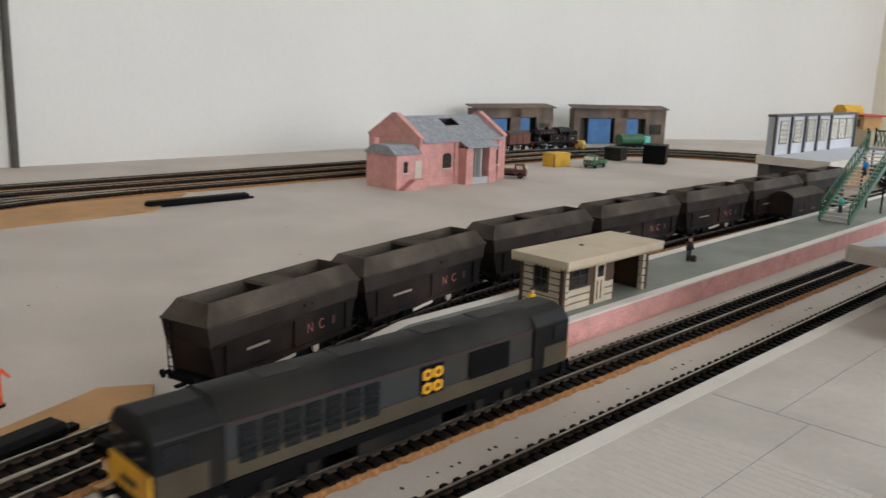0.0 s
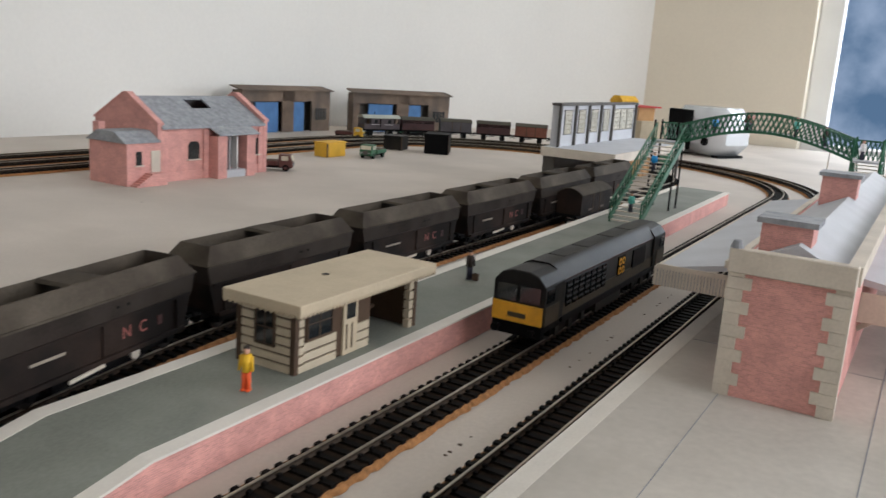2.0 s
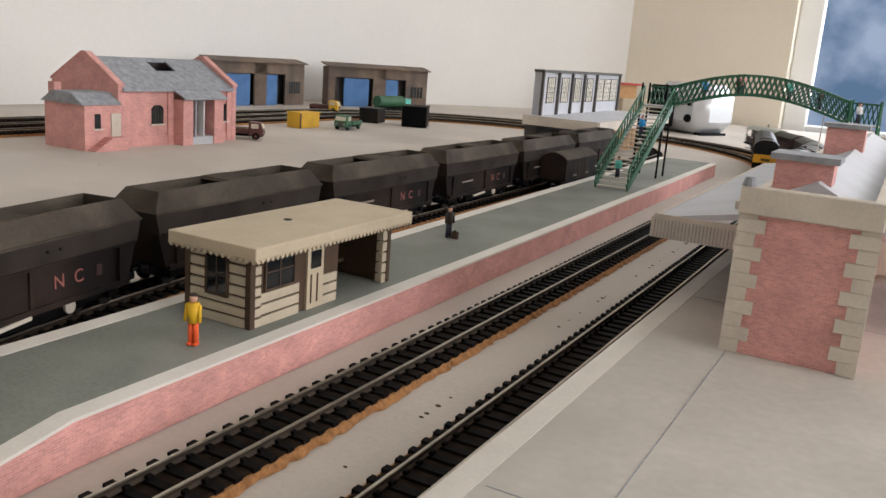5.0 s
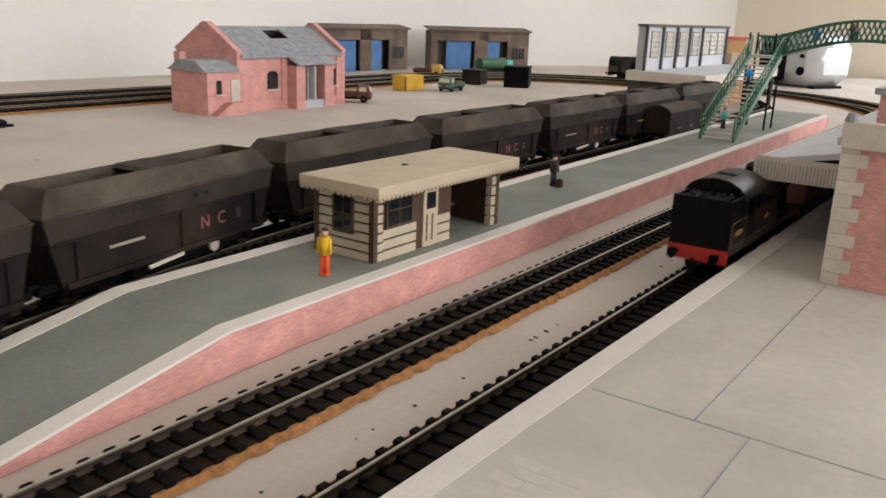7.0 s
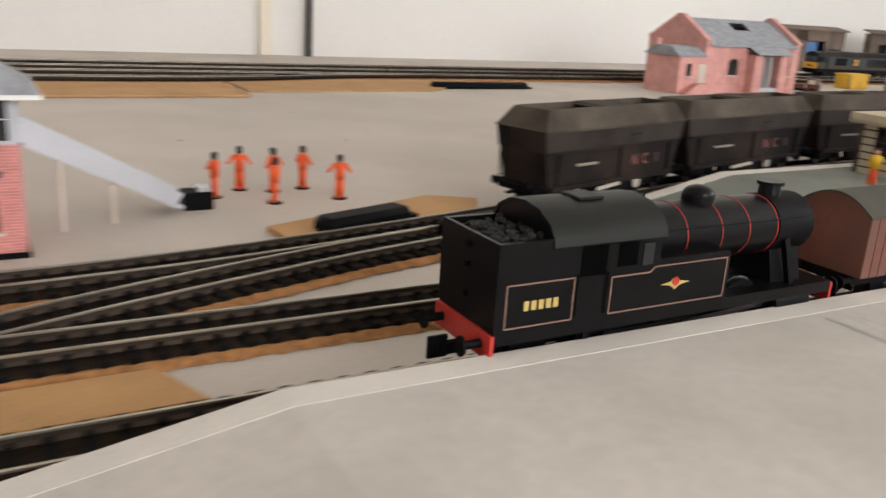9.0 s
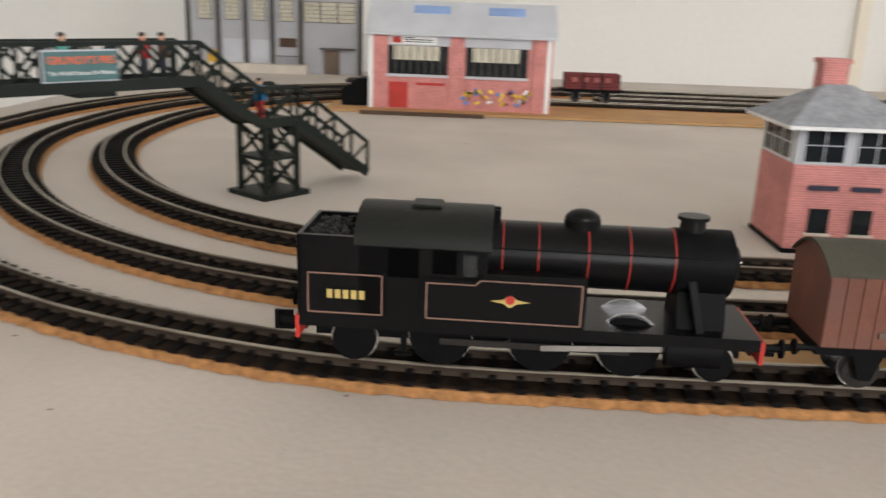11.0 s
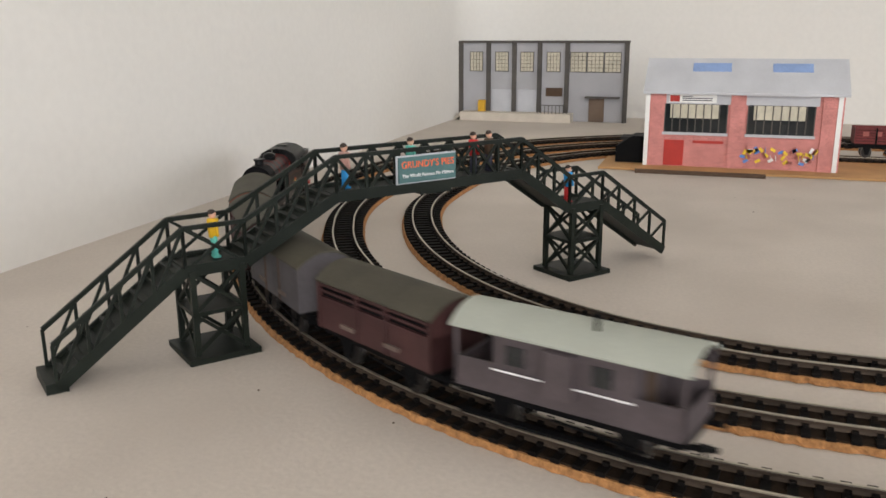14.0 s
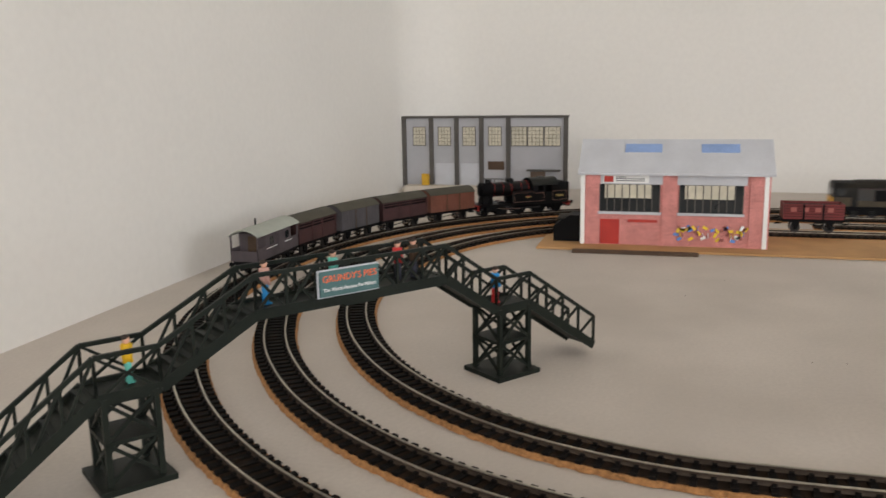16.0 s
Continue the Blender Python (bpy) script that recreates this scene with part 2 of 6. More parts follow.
def bar(bm, p, q, w, h):
    """A square-section bar from p to q."""
    p, q = Vector(p), Vector(q)
    d = (q - p).normalized()
    up = Vector((0, 0, 1)) if abs(d.z) < 0.95 else Vector((1, 0, 0))
    s = d.cross(up).normalized()
    u = s.cross(d)
    vs = [bm.verts.new(c + s * (w / 2 * i) + u * (h / 2 * j)) for c in (p, q) for i, j in ((-1, -1), (1, -1), (1, 1), (-1, 1))]
    for f in ((3, 2, 1, 0), (4, 5, 6, 7), (0, 1, 5, 4), (1, 2, 6, 5), (2, 3, 7, 6), (3, 0, 4, 7)):
        bm.faces.new([vs[i] for i in f])
    return bm


def ball(bm, c, r, sz=1.0):
    bmesh.ops.create_uvsphere(bm, u_segments=12, v_segments=8, radius=r, matrix=Matrix.Translation(c) @ Matrix.Diagonal((1, 1, sz, 1)))
    return bm


def part(name, bm, mat, parent=None, label="", bevel=0.0, smooth=False):
    if bevel:
        bmesh.ops.bevel(bm, geom=list(bm.edges), offset=bevel, segments=1, affect="EDGES")
    bmesh.ops.recalc_face_normals(bm, faces=bm.faces)
    me = bpy.data.meshes.new(name)
    bm.to_mesh(me)
    bm.free()
    me.materials.append(M[mat])
    if smooth:
        for p in me.polygons:
            p.use_smooth = True
        me.set_sharp_from_angle(angle=radians(40))
    ob = new(name, me)
    ob.parent = parent
    if label:
        tagged(ob, label)
    return ob


def thing(name, label, category, m=None, group="", kind=""):
    ob = new(name)
    ob.empty_display_size = 0.02
    ob.matrix_world = m or Matrix.Identity(4)
    return tagged(ob, label, category, group, kind)


def B(*a):
    return box(bmesh.new(), *a)


def writing(text, size, mat, parent, m, name="lettering", depth=0.0002):
    cu = bpy.data.curves.new(name, "FONT")
    cu.body, cu.size, cu.extrude = text, size, depth
    cu.align_x, cu.align_y = "CENTER", "CENTER"
    tmp = bpy.data.objects.new(name, cu)
    scene.collection.objects.link(tmp)
    me = bpy.data.meshes.new_from_object(tmp.evaluated_get(bpy.context.evaluated_depsgraph_get()))
    bpy.data.objects.remove(tmp)
    me.materials.clear()
    me.materials.append(M[mat])
    ob = new(name, me)
    ob.parent = parent
    ob.matrix_local = m
    return ob


def structure(name, bm, mat, label, bevel=0.0):
    return tagged(part(name, bm, mat, None, label, bevel), label, kind="structure")


# ---- the room ----
BACK, END, FAR, RIGHT = -1.26, 0.415, 4.22, 2.6
structure("baseboard", prism(bmesh.new(), [(BACK, END), (0.62, END), (0.62, 4.2), (-0.68, 4.2), (-0.92, 3.98), (-1.2, 3.45), (-1.30, 2.9), (-1.30, END)], "z", -0.02, 0.0), "board", "beige painted baseboard of the model railway")
structure("floor", B(-1.6, RIGHT + 0.2, -2.7, 4.5, -0.95, -0.9), "card", "plain room floor below the baseboard")


def curved_wall(name, line, thick, z0, z1, label):
    """An upright plaster wall along a plan line, its face on the line and its thickness to the right of it."""
    bm = bmesh.new()
    p = [Vector((*q, 0)) for q in line]
    rows = []
    for i, c in enumerate(p):
        d = (p[min(i + 1, len(p) - 1)] - p[max(i - 1, 0)]).normalized()
        o = c + Vector((-d.y, d.x, 0)) * thick
        rows.append([bm.verts.new((v.x, v.y, z)) for v, z in ((c, z0), (c, z1), (o, z1), (o, z0))])
    for a, b in zip(rows, rows[1:]):
        for j in range(4):
            bm.faces.new((a[j], a[(j + 1) % 4], b[(j + 1) % 4], b[j]))
    bm.faces.new(rows[0])
    bm.faces.new(rows[-1][::-1])
    ob = tagged(part(name, bm, "wall", None, label, smooth=True), label, kind="structure")
    return ob


def bend(a, b, c, n=24):
    return [tuple((1 - t) ** 2 * Vector(a) + 2 * t * (1 - t) * Vector(b) + t * t * Vector(c)) for t in [i / n for i in range(n + 1)]]


curved_wall("wall_back", [(0.7, END)] + bend((-1.12, END), (BACK, END), (BACK, 0.55)) + bend((BACK, 2.9), (BACK, 3.35), (-0.88, 3.92)) + [(-0.68, FAR)], 0.12, -0.9, 1.55, "cream painted plaster wall curving round the layout")
structure("wall_near", B(0.7, 0.82, -2.6, END, -0.9, 1.55), "wall", "plain painted wall")
structure("wall_south", B(0.82, RIGHT, -2.72, -2.6, -0.9, 1.55), "wall", "plain painted wall")
WX0, WX1, WZ0, WZ1 = -0.172, 1.6, -0.03, 1.25
wall = thing("wall_window", "warm beige wall with a white framed window", "wall", kind="structure")
part("panel", B(-0.68, WX0, FAR, FAR + 0.2, -0.9, 1.55), "beige_wall", wall)
part("panel", B(WX1, RIGHT + 0.12, FAR, FAR + 0.2, -0.9, 1.55), "beige_wall", wall)
part("panel", B(WX0, WX1, FAR, FAR + 0.2, -0.9, WZ0), "beige_wall", wall)
part("panel", B(WX0, WX1, FAR, FAR + 0.2, WZ1, 1.55), "beige_wall", wall)
# unseen wall, its opening and frame are added to hold the fill lamp
right = thing("wall_right", "plain painted wall out of view with an added opening for the fill lamp", "wall", kind="structure")
for y0, y1, z0, z1 in ((-2.6, 1.0, -0.9, 1.55), (2.8, FAR, -0.9, 1.55), (1.0, 2.8, -0.9, 0.1), (1.0, 2.8, 1.4, 1.55)):
    part("panel", B(RIGHT, RIGHT + 0.12, y0, y1, z0, z1), "wall", right)
added_win = thing("window_2", "added white window frame round the fill lamp, out of view", "window", kind="structure")
for y0, y1, z0, z1 in ((1.0, 1.05, 0.1, 1.4), (2.75, 2.8, 0.1, 1.4), (1.05, 2.75, 0.1, 0.15), (1.05, 2.75, 1.35, 1.4)):
    part("window_frame", B(RIGHT + 0.01, RIGHT + 0.05, y0, y1, z0, z1), "white", added_win)
structure("ceiling", B(-1.4, RIGHT + 0.12, -2.72, FAR + 0.2, 1.55, 1.65), "wall", "plain pale ceiling")
win = thing("window_1", "white painted casement window with daylight outside", "window", kind="structure")
part("window_sill", B(WX0 - 0.05, WX1 + 0.05, FAR - 0.09, FAR + 0.1, WZ0 - 0.03, WZ0), "white", win, bevel=0.004)
for x0, x1, z0, z1 in ((WX0, WX0 + 0.07, WZ0, WZ1), (WX1 - 0.045, WX1, WZ0, WZ1), (WX0 + 0.07, WX1 - 0.045, WZ0, WZ0 + 0.045), (WX0 + 0.07, WX1 - 0.045, WZ1 - 0.045, WZ1), (0.66, 0.72, WZ0 + 0.045, WZ1 - 0.045)):
    part("window_frame", B(x0, x1, FAR + 0.06, FAR + 0.11, z0, z1), "white", win, bevel=0.004)
outside = bpy.data.materials.new("hazy_outdoors")
outside.use_nodes = True
on, ol = outside.node_tree.nodes, outside.node_tree.links
em = on.new("ShaderNodeEmission")
tn = on.new("ShaderNodeTexNoise")
tn.inputs["Scale"].default_value, tn.inputs["Detail"].default_value = 1.6, 5
oc = on.new("ShaderNodeTexCoord")
ol.new(oc.outputs["Object"], tn.inputs["Vector"])
cr = on.new("ShaderNodeValToRGB")
cr.color_ramp.elements[0].position, cr.color_ramp.elements[0].color = 0.38, (0.14, 0.24, 0.39, 1)
cr.color_ramp.elements[1].position, cr.color_ramp.elements[1].color = 0.68, (0.46, 0.57, 0.75, 1)
ol.new(tn.outputs["Fac"], cr.inputs[0])
ol.new(cr.outputs[0], em.inputs[0])
em.inputs[1].default_value = 1.0
ol.new(em.outputs[0], on["Material Output"].inputs[0])
M["outside"] = outside
structure("backdrop", B(-6, 9, 12, 12.1, -4, 7), "outside", "hazy blue trees and houses outside the window")
pipe = thing("wall_pipe", "grey plastic pipe fixed upright on the cream wall", "pipe")
part("tube", rod(bmesh.new(), (BACK + 0.008, 1.705, 0.0), (BACK + 0.008, 1.705, 1.5), 0.007, 10), "darkgrey", pipe, smooth=True)
for z in (0.3, 0.9):
    part("clip", B(BACK, BACK + 0.018, 1.694, 1.716, z, z + 0.012), "darkgrey", pipe)

strip = thing("wall_conduit", "pale beige plastic conduit running up the cream wall", "conduit")
part("channel", B(BACK, BACK + 0.01, 1.612, 1.634, 0.0, 1.5), "beige_wall", strip, bevel=0.001)

# ---- tracks ----
CX, EXTRA, CY0, CY1 = -0.438, 0.05, 0.968, 2.80
RAIL = 0.0085


def eased(x, y):
    """A point of a plain oval drawn in where the near curve was laid a little flatter than a circle."""
    if y >= CY0:
        return x, y
    cx = min(max(x, CX - EXTRA), CX)
    a = math.atan2(y - CY0, x - cx)
    d = float(np.interp(math.degrees(a), (-180, -150, -105, -65, -58, -49, -40, -30, -22, -10, 0), (0, -0.019, -0.032, -0.030, -0.027, -0.022, -0.015, -0.008, -0.003, 0.001, 0)))
    return x + d * math.cos(a), y + d * math.sin(a)


def loop(k):
    """Arc-length function of one of three concentric ovals; returns length and s -> (x, y, heading)."""
    r = 0.371 + 0.067 * k
    xf, st, q = CX + r, CY1 - CY0, math.pi * r / 2
    cuts = [st, q, EXTRA, q, st, q, EXTRA, q]
    total = sum(cuts)

    def at(s):
        (x, y), (x0, y0), (x1, y1) = (eased(*plain(s + d)[:2]) for d in (0, -0.006, 0.006))
        return x, y, math.degrees(math.atan2(y1 - y0, x1 - x0))

    def plain(s):
        s %= total
        c = list(cuts)
        if s < c[0]:
            return xf, CY0 + s, 90.0
        s -= c[0]
        if s < q:
            a = s / r
            return CX + r * math.cos(a), CY1 + r * math.sin(a), 90 + math.degrees(a)
        s -= q
        if s < EXTRA:
            return CX - s, CY1 + r, 180.0
        s -= EXTRA
        if s < q:
            a = math.pi / 2 + s / r
            return CX - EXTRA + r * math.cos(a), CY1 + r * math.sin(a), 90 + math.degrees(a)
        s -= q
        if s < st:
            return CX - EXTRA - r, CY1 - s, 270.0
        s -= st
        if s < q:
            a = math.pi + s / r
            return CX - EXTRA + r * math.cos(a), CY0 + r * math.sin(a), 90 + math.degrees(a)
        s -= q
        if s < EXTRA:
            return CX - EXTRA + s, CY0 - r, 0.0
        s -= EXTRA
        a = 1.5 * math.pi + s / r
        return CX + r * math.cos(a), CY0 + r * math.sin(a), 90 + math.degrees(a)
    return total, at


def spline(pts, n=24):
    """Smooth centre line through a few plan points; returns length and s -> (x, y, heading)."""
    p = [Vector((*a, 0)) for a in pts]
    p = [2 * p[0] - p[1]] + p + [2 * p[-1] - p[-2]]
    line = []
    for i in range(1, len(p) - 2):
        for j in range(n):
            t = j / n
            line.append(0.5 * ((2 * p[i]) + (p[i + 1] - p[i - 1]) * t + (2 * p[i - 1] - 5 * p[i] + 4 * p[i + 1] - p[i + 2]) * t * t
                               + (3 * p[i] - p[i - 1] - 3 * p[i + 1] + p[i + 2]) * t ** 3))
    line.append(p[-2])
    acc = [0.0]
    for a, b in zip(line, line[1:]):
        acc.append(acc[-1] + (b - a).length)
    xs, ys = [v.x for v in line], [v.y for v in line]

    def at(s):
        x, y = float(np.interp(s, acc, xs)), float(np.interp(s, acc, ys))
        h = 0.004
        x0, y0 = float(np.interp(s - h, acc, xs)), float(np.interp(s - h, acc, ys))
        x1, y1 = float(np.interp(s + h, acc, xs)), float(np.interp(s + h, acc, ys))
        return x, y, math.degrees(math.atan2(y1 - y0, x1 - x0))
    return acc[-1], at


SLEEPER = B(-0.0160, 0.0160, -0.0019, 0.0019, 0.0, 0.0022)
sleeper_mesh = bpy.data.meshes.new("sleeper")
for sx in (-1, 1):
    for e in (-1, 1):
        box(SLEEPER, sx * 0.00825 + e * 0.0016 - 0.0009, sx * 0.00825 + e * 0.0016 + 0.0009, -0.0012, 0.0012, 0.0021, 0.0036)
bmesh.ops.recalc_face_normals(SLEEPER, faces=SLEEPER.faces)
SLEEPER.to_mesh(sleeper_mesh)
SLEEPER.free()
sleeper_mesh.materials.append(M["sleeper"])
CORK = 0.0032


def railway_track(path, label, closed=False, near=None, lift=0.0):
    total, at = path
    t = thing("railway_track", label, "railway track", group="tracks on the board")
    step = total / round(total / 0.0092)
    n = round(total / step)

    def ribbon(offs, zs, mat, name, ds=0.012, rough=0.0, rng=random.Random(4)):
        k = max(2, int(total / ds))
        bm = bmesh.new()
        rows = []
        for i in range(k if closed else k + 1):
            x, y, h = at(i * total / k)
            c, s = math.cos(radians(h)), math.sin(radians(h))
            rows.append([bm.verts.new((x + s * (o + (rng.uniform(-1, 1) * rough if j in (0, len(offs) - 1) else 0)), y - c * (o), z + lift)) for j, (o, z) in enumerate(zip(offs, zs))])
        m = len(offs)
        pairs = list(zip(rows, rows[1:])) + ([(rows[-1], rows[0])] if closed else [])
        for a, b in pairs:
            for j in range(m):
                bm.faces.new((a[j], a[(j + 1) % m], b[(j + 1) % m], b[j]))
        if not closed:
            bm.faces.new(rows[0])
            bm.faces.new(rows[-1][::-1])
        return part(name, bm, mat, t)
    ribbon((-0.0178, -0.0165, 0.0165, 0.0178), (0.0003, CORK, CORK, 0.0003), "cork", "cork_underlay", 0.004, 0.0011)
    # thin dark sheet over the cork, standing for shade between the sleepers
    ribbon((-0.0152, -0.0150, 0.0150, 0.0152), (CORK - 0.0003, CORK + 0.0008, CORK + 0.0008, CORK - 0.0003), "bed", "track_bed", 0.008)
    for g in (-0.00825, 0.00825):
        ribbon((g - 0.0011, g - 0.0004, g - 0.0007, g + 0.0007, g + 0.0004, g + 0.0011),
               (CORK + 0.002, CORK + 0.0032, RAIL - 0.0006, RAIL - 0.0006, CORK + 0.0032, CORK + 0.002), "rust", "rail", 0.012)
        ribbon((g - 0.0006, g - 0.0006, g + 0.0006, g + 0.0006), (RAIL - 0.0008, RAIL, RAIL, RAIL - 0.0008), "rail", "rail_head", 0.012)
    verts, faces, count = [], [], 0
    base = [tuple(v.co) for v in sleeper_mesh.vertices]
    poly = [tuple(p.vertices) for p in sleeper_mesh.polygons]
    rng = random.Random(7)
    for i in range(n):
        x, y, h = at((i + 0.5) * step)
        m = pose(x, y, CORK + lift - 0.0002, 0, 0, h - 90 + rng.uniform(-1.2, 1.2))
        if near and near(x, y) and count < 290:
            ob = new("sleeper", sleeper_mesh)
            ob.parent, ob.matrix_local = t, m
            count += 1
        else:
            o = len(verts)
            verts += [tuple(m @ Vector(v)) for v in base]
            faces += [tuple(o + q for q in f) for f in poly]
    me = bpy.data.meshes.new("sleepers")
    me.from_pydata(verts, [], faces)
    me.materials.append(M["sleeper"])
    ob = new("sleepers", me)
    ob.parent = t
    tagged(ob, kind="stuff")
    return t


LOOPS = [loop(0), loop(1), loop(2)]
NAMES = ("middle oval track of nickel rails on black sleepers and cork", "outer oval track of nickel rails on black sleepers and cork")
for k in (1, 2):
    railway_track(LOOPS[k], NAMES[k - 1], True, near=lambda x, y: x > -0.1 and 1.15 < y < 2.3)


def inner_path():
    """Inner oval: the near curve, then out behind the island platform and round the far curve."""
    total, at = LOOPS[0]
    pts = []
    r0 = 0.371
    for i in range(13):
        a = math.pi + (math.pi / 2) * i / 12
        pts.append((CX - EXTRA + r0 * math.cos(a), CY0 + r0 * math.sin(a)))
    for i in range(13):
        a = 1.5 * math.pi + (math.pi / 2) * i / 12
        pts.append((CX + r0 * math.cos(a), CY0 + r0 * math.sin(a)))
    pts = [eased(x, y) for x, y in pts]
    pts += [(-0.067, 1.03), (-0.067, 1.09), (-0.067, 1.16), (-0.078, 1.26), (-0.107, 1.40), (-0.146, 1.56), (-0.174, 1.72), (-0.184, 1.9), (-0.186, 2.2), (-0.187, 2.5), (-0.187, 2.75)]
    r1, c1 = 0.336, -0.523
    for i in range(1, 25):
        a = math.pi * i / 24
        pts.append((c1 + r1 * math.cos(a), 2.80 + r1 * math.sin(a)))
    pts += [(-0.859, y) for y in (2.5, 2.2, 1.9, 1.6, 1.3, 1.1)]
    return spline(pts, 8)


INNER = inner_path()
railway_track(INNER, "inner track curving out behind the island platform", near=lambda x, y: x > -0.3 and y < 2.0, lift=0.0002)
CROSS = spline([(0.0, 1.03), (-0.004, 1.10), (-0.034, 1.19), (-0.061, 1.28), (-0.075, 1.34)])
railway_track(CROSS, "crossover track joining two ovals through turnouts", lift=0.0004)
YARD = spline([(-0.859, 1.75), (-0.845, 1.6), (-0.805, 1.45), (-0.79, 1.3), (-0.79, 0.95), (-0.79, 0.85)])
railway_track(YARD, "goods siding beside the brick depot", lift=0.0003)

# ---- platforms ----
HP = 0.0195


def edge_line(pts, t):
    ys = [p[1] for p in pts]
    return float(np.interp(t, ys, [p[0] for p in pts]))


def platform(name, label, west, east, y0, ramp, y1, top_mat, edge_w, edge_e, ramp_end=None, edge_mat="edging"):
    """A platform with brick faces, a ramp at its near end and white edging; west and east are plan lines (x, y)."""
    t = thing(name, label, "platform", kind="structure")
    ys = [y0, ramp] + [ramp + (y1 - ramp) * i / 12 for i in range(1, 13)]

    def hz(y):
        return 0.0012 + (HP - 0.0012) * min(1, max(0, (y - y0) / (ramp - y0)))

    def strip(nm, fa, fb, za, zb, mat, lab=""):
        bm = bmesh.new()
        rows = []
        for y in ys:
            a, b = fa(y), fb(y)
            rows.append([bm.verts.new(v) for v in ((a, y, za(y)), (b, y, za(y)), (b, y, zb(y)), (a, y, zb(y)))])
        for p, q in zip(rows, rows[1:]):
            for j in range(4):
                bm.faces.new((p[j], p[(j + 1) % 4], q[(j + 1) % 4], q[j]))
        bm.faces.new(rows[0][::-1])
        bm.faces.new(rows[-1])
        return part(nm, bm, mat, t, lab)
    w, e = (lambda y: edge_line(west, y)), (lambda y: edge_line(east, y))
    strip("brick_face", lambda y: w(y) + 0.001, lambda y: e(y) - 0.001, lambda y: 0.0003, lambda y: hz(y) - 0.001, "pinkbrick", "pink brick paper platform face")
    strip("surface", lambda y: w(y) + edge_w, lambda y: e(y) - edge_e, lambda y: hz(y) - 0.0009, lambda y: hz(y) + 0.0002, top_mat)
    if edge_w:
        strip("edging", w, lambda y: w(y) + edge_w, lambda y: hz(y) - 0.0009, lambda y: hz(y) + 0.0004, edge_mat, "pale stone edging")
    if edge_e:
        strip("edging", lambda y: e(y) - edge_e, e, lambda y: hz(y) - 0.0009, lambda y: hz(y) + 0.0004, edge_mat, "pale stone edging")
    if ramp_end:
        part("edging", B(w(y0), e(y0), y0 - 0.0005, y0 + ramp_end, 0.0012, 0.0032), edge_mat, t)
    return t


platform("island_platform", "island platform with grey surface, white edges and pink brick face", [(-0.106, 1.45), (-0.116, 1.575), (-0.124, 2.0), (-0.138, 2.7)], [(-0.030, 1.45), (-0.037, 1.575), (-0.041, 2.0), (-0.052, 2.7)], 1.45, 1.575, 2.7, "asphalt", 0.010, 0.0085, 0.012)
front = platform("main_platform", "broad main platform covered in pale paving paper", [(0.081, 1.10), (0.081, 1.21), (0.0845, 1.5), (0.087, 1.9), (0.094, 2.9)], [(0.6, 1.10), (0.6, 2.9)], 1.10, 1.21, 2.9, "paving", 0.010, 0.0, 0.012, "kerb")
for x0, x1, y0, y1 in ((0.098, 0.6, 1.62, 1.6206), (0.098, 0.6, 1.40, 1.4006), (0.098, 0.6, 1.9, 1.9006), (0.2095, 0.2101, 1.24, 2.6), (0.152, 0.1525, 1.40, 1.62), (0.134, 0.1345, 1.62, 1.86)):
    part("paper_joint", B(x0, x1, y0, y1, HP + 0.0001, HP + 0.00035), "slate", front, "greyish joint line in the paving paper")
rng = random.Random(11)
slab = bpy.data.meshes.new("paving_slab")
bm = B(-0.0048, 0.0048, -0.0026, 0.0026, 0, 0.0003)
bm.to_mesh(slab)
bm.free()
slab.materials.append(M["paving"])
for i in range(290):
    ob = new("paving_slab", slab)
    ob.parent = front
    ob.matrix_local = pose(0.106 + (i % 10) * 0.0101 + (0.005 if (i // 10) % 2 else 0), 1.405 + (i // 10) * 0.0056, HP - 0.00004 + rng.uniform(0, 0.00005))

# ---- buildings ----


def gable_house(t, x0, x1, y0, y1, z0, ze, zr, wall_mat, roof_mat, over=0.004, along="y"):
    """Walls, gables and a pitched roof with its ridge along y."""
    part("wall", prism(bmesh.new(), [(x0, z0), (x1, z0), (x1, ze), ((x0 + x1) / 2, zr), (x0, ze)], "y", y0, y1), wall_mat, t)


def sash(t, plane, c, u0, u1, z0, z1, out, bars=(2, 2), frame_mat="white", pane_mat="glass", d=0.0012):
    """A window on a wall facing out (+1 or -1) along an axis: pane, frame and glazing bars."""
    def bx(a0, a1, b0, b1, e0, e1):
        lo, hi = sorted((c + out * e0, c + out * e1))
        return B(lo, hi, a0, a1, b0, b1) if plane == "x" else B(a0, a1, lo, hi, b0, b1)
    w = part("window", bx(u0, u1, z0, z1, 0.0, d * 0.5), pane_mat, t)
    k = 0.0011
    for a0, a1, b0, b1 in ((u0 - k, u0, z0 - k, z1 + k), (u1, u1 + k, z0 - k, z1 + k), (u0, u1, z0 - k, z0), (u0, u1, z1, z1 + k)):
        part("frame", bx(a0, a1, b0, b1, 0, d), frame_mat, w)
    for i in range(1, bars[0]):
        u = u0 + (u1 - u0) * i / bars[0]
        part("glazing_bar", bx(u - 0.0003, u + 0.0003, z0, z1, d * 0.5, d * 0.8), frame_mat, w)
    for i in range(1, bars[1]):
        z = z0 + (z1 - z0) * i / bars[1]
        part("glazing_bar", bx(u0, u1, z - 0.0003, z + 0.0003, d * 0.5, d * 0.8), frame_mat, w)
    return w


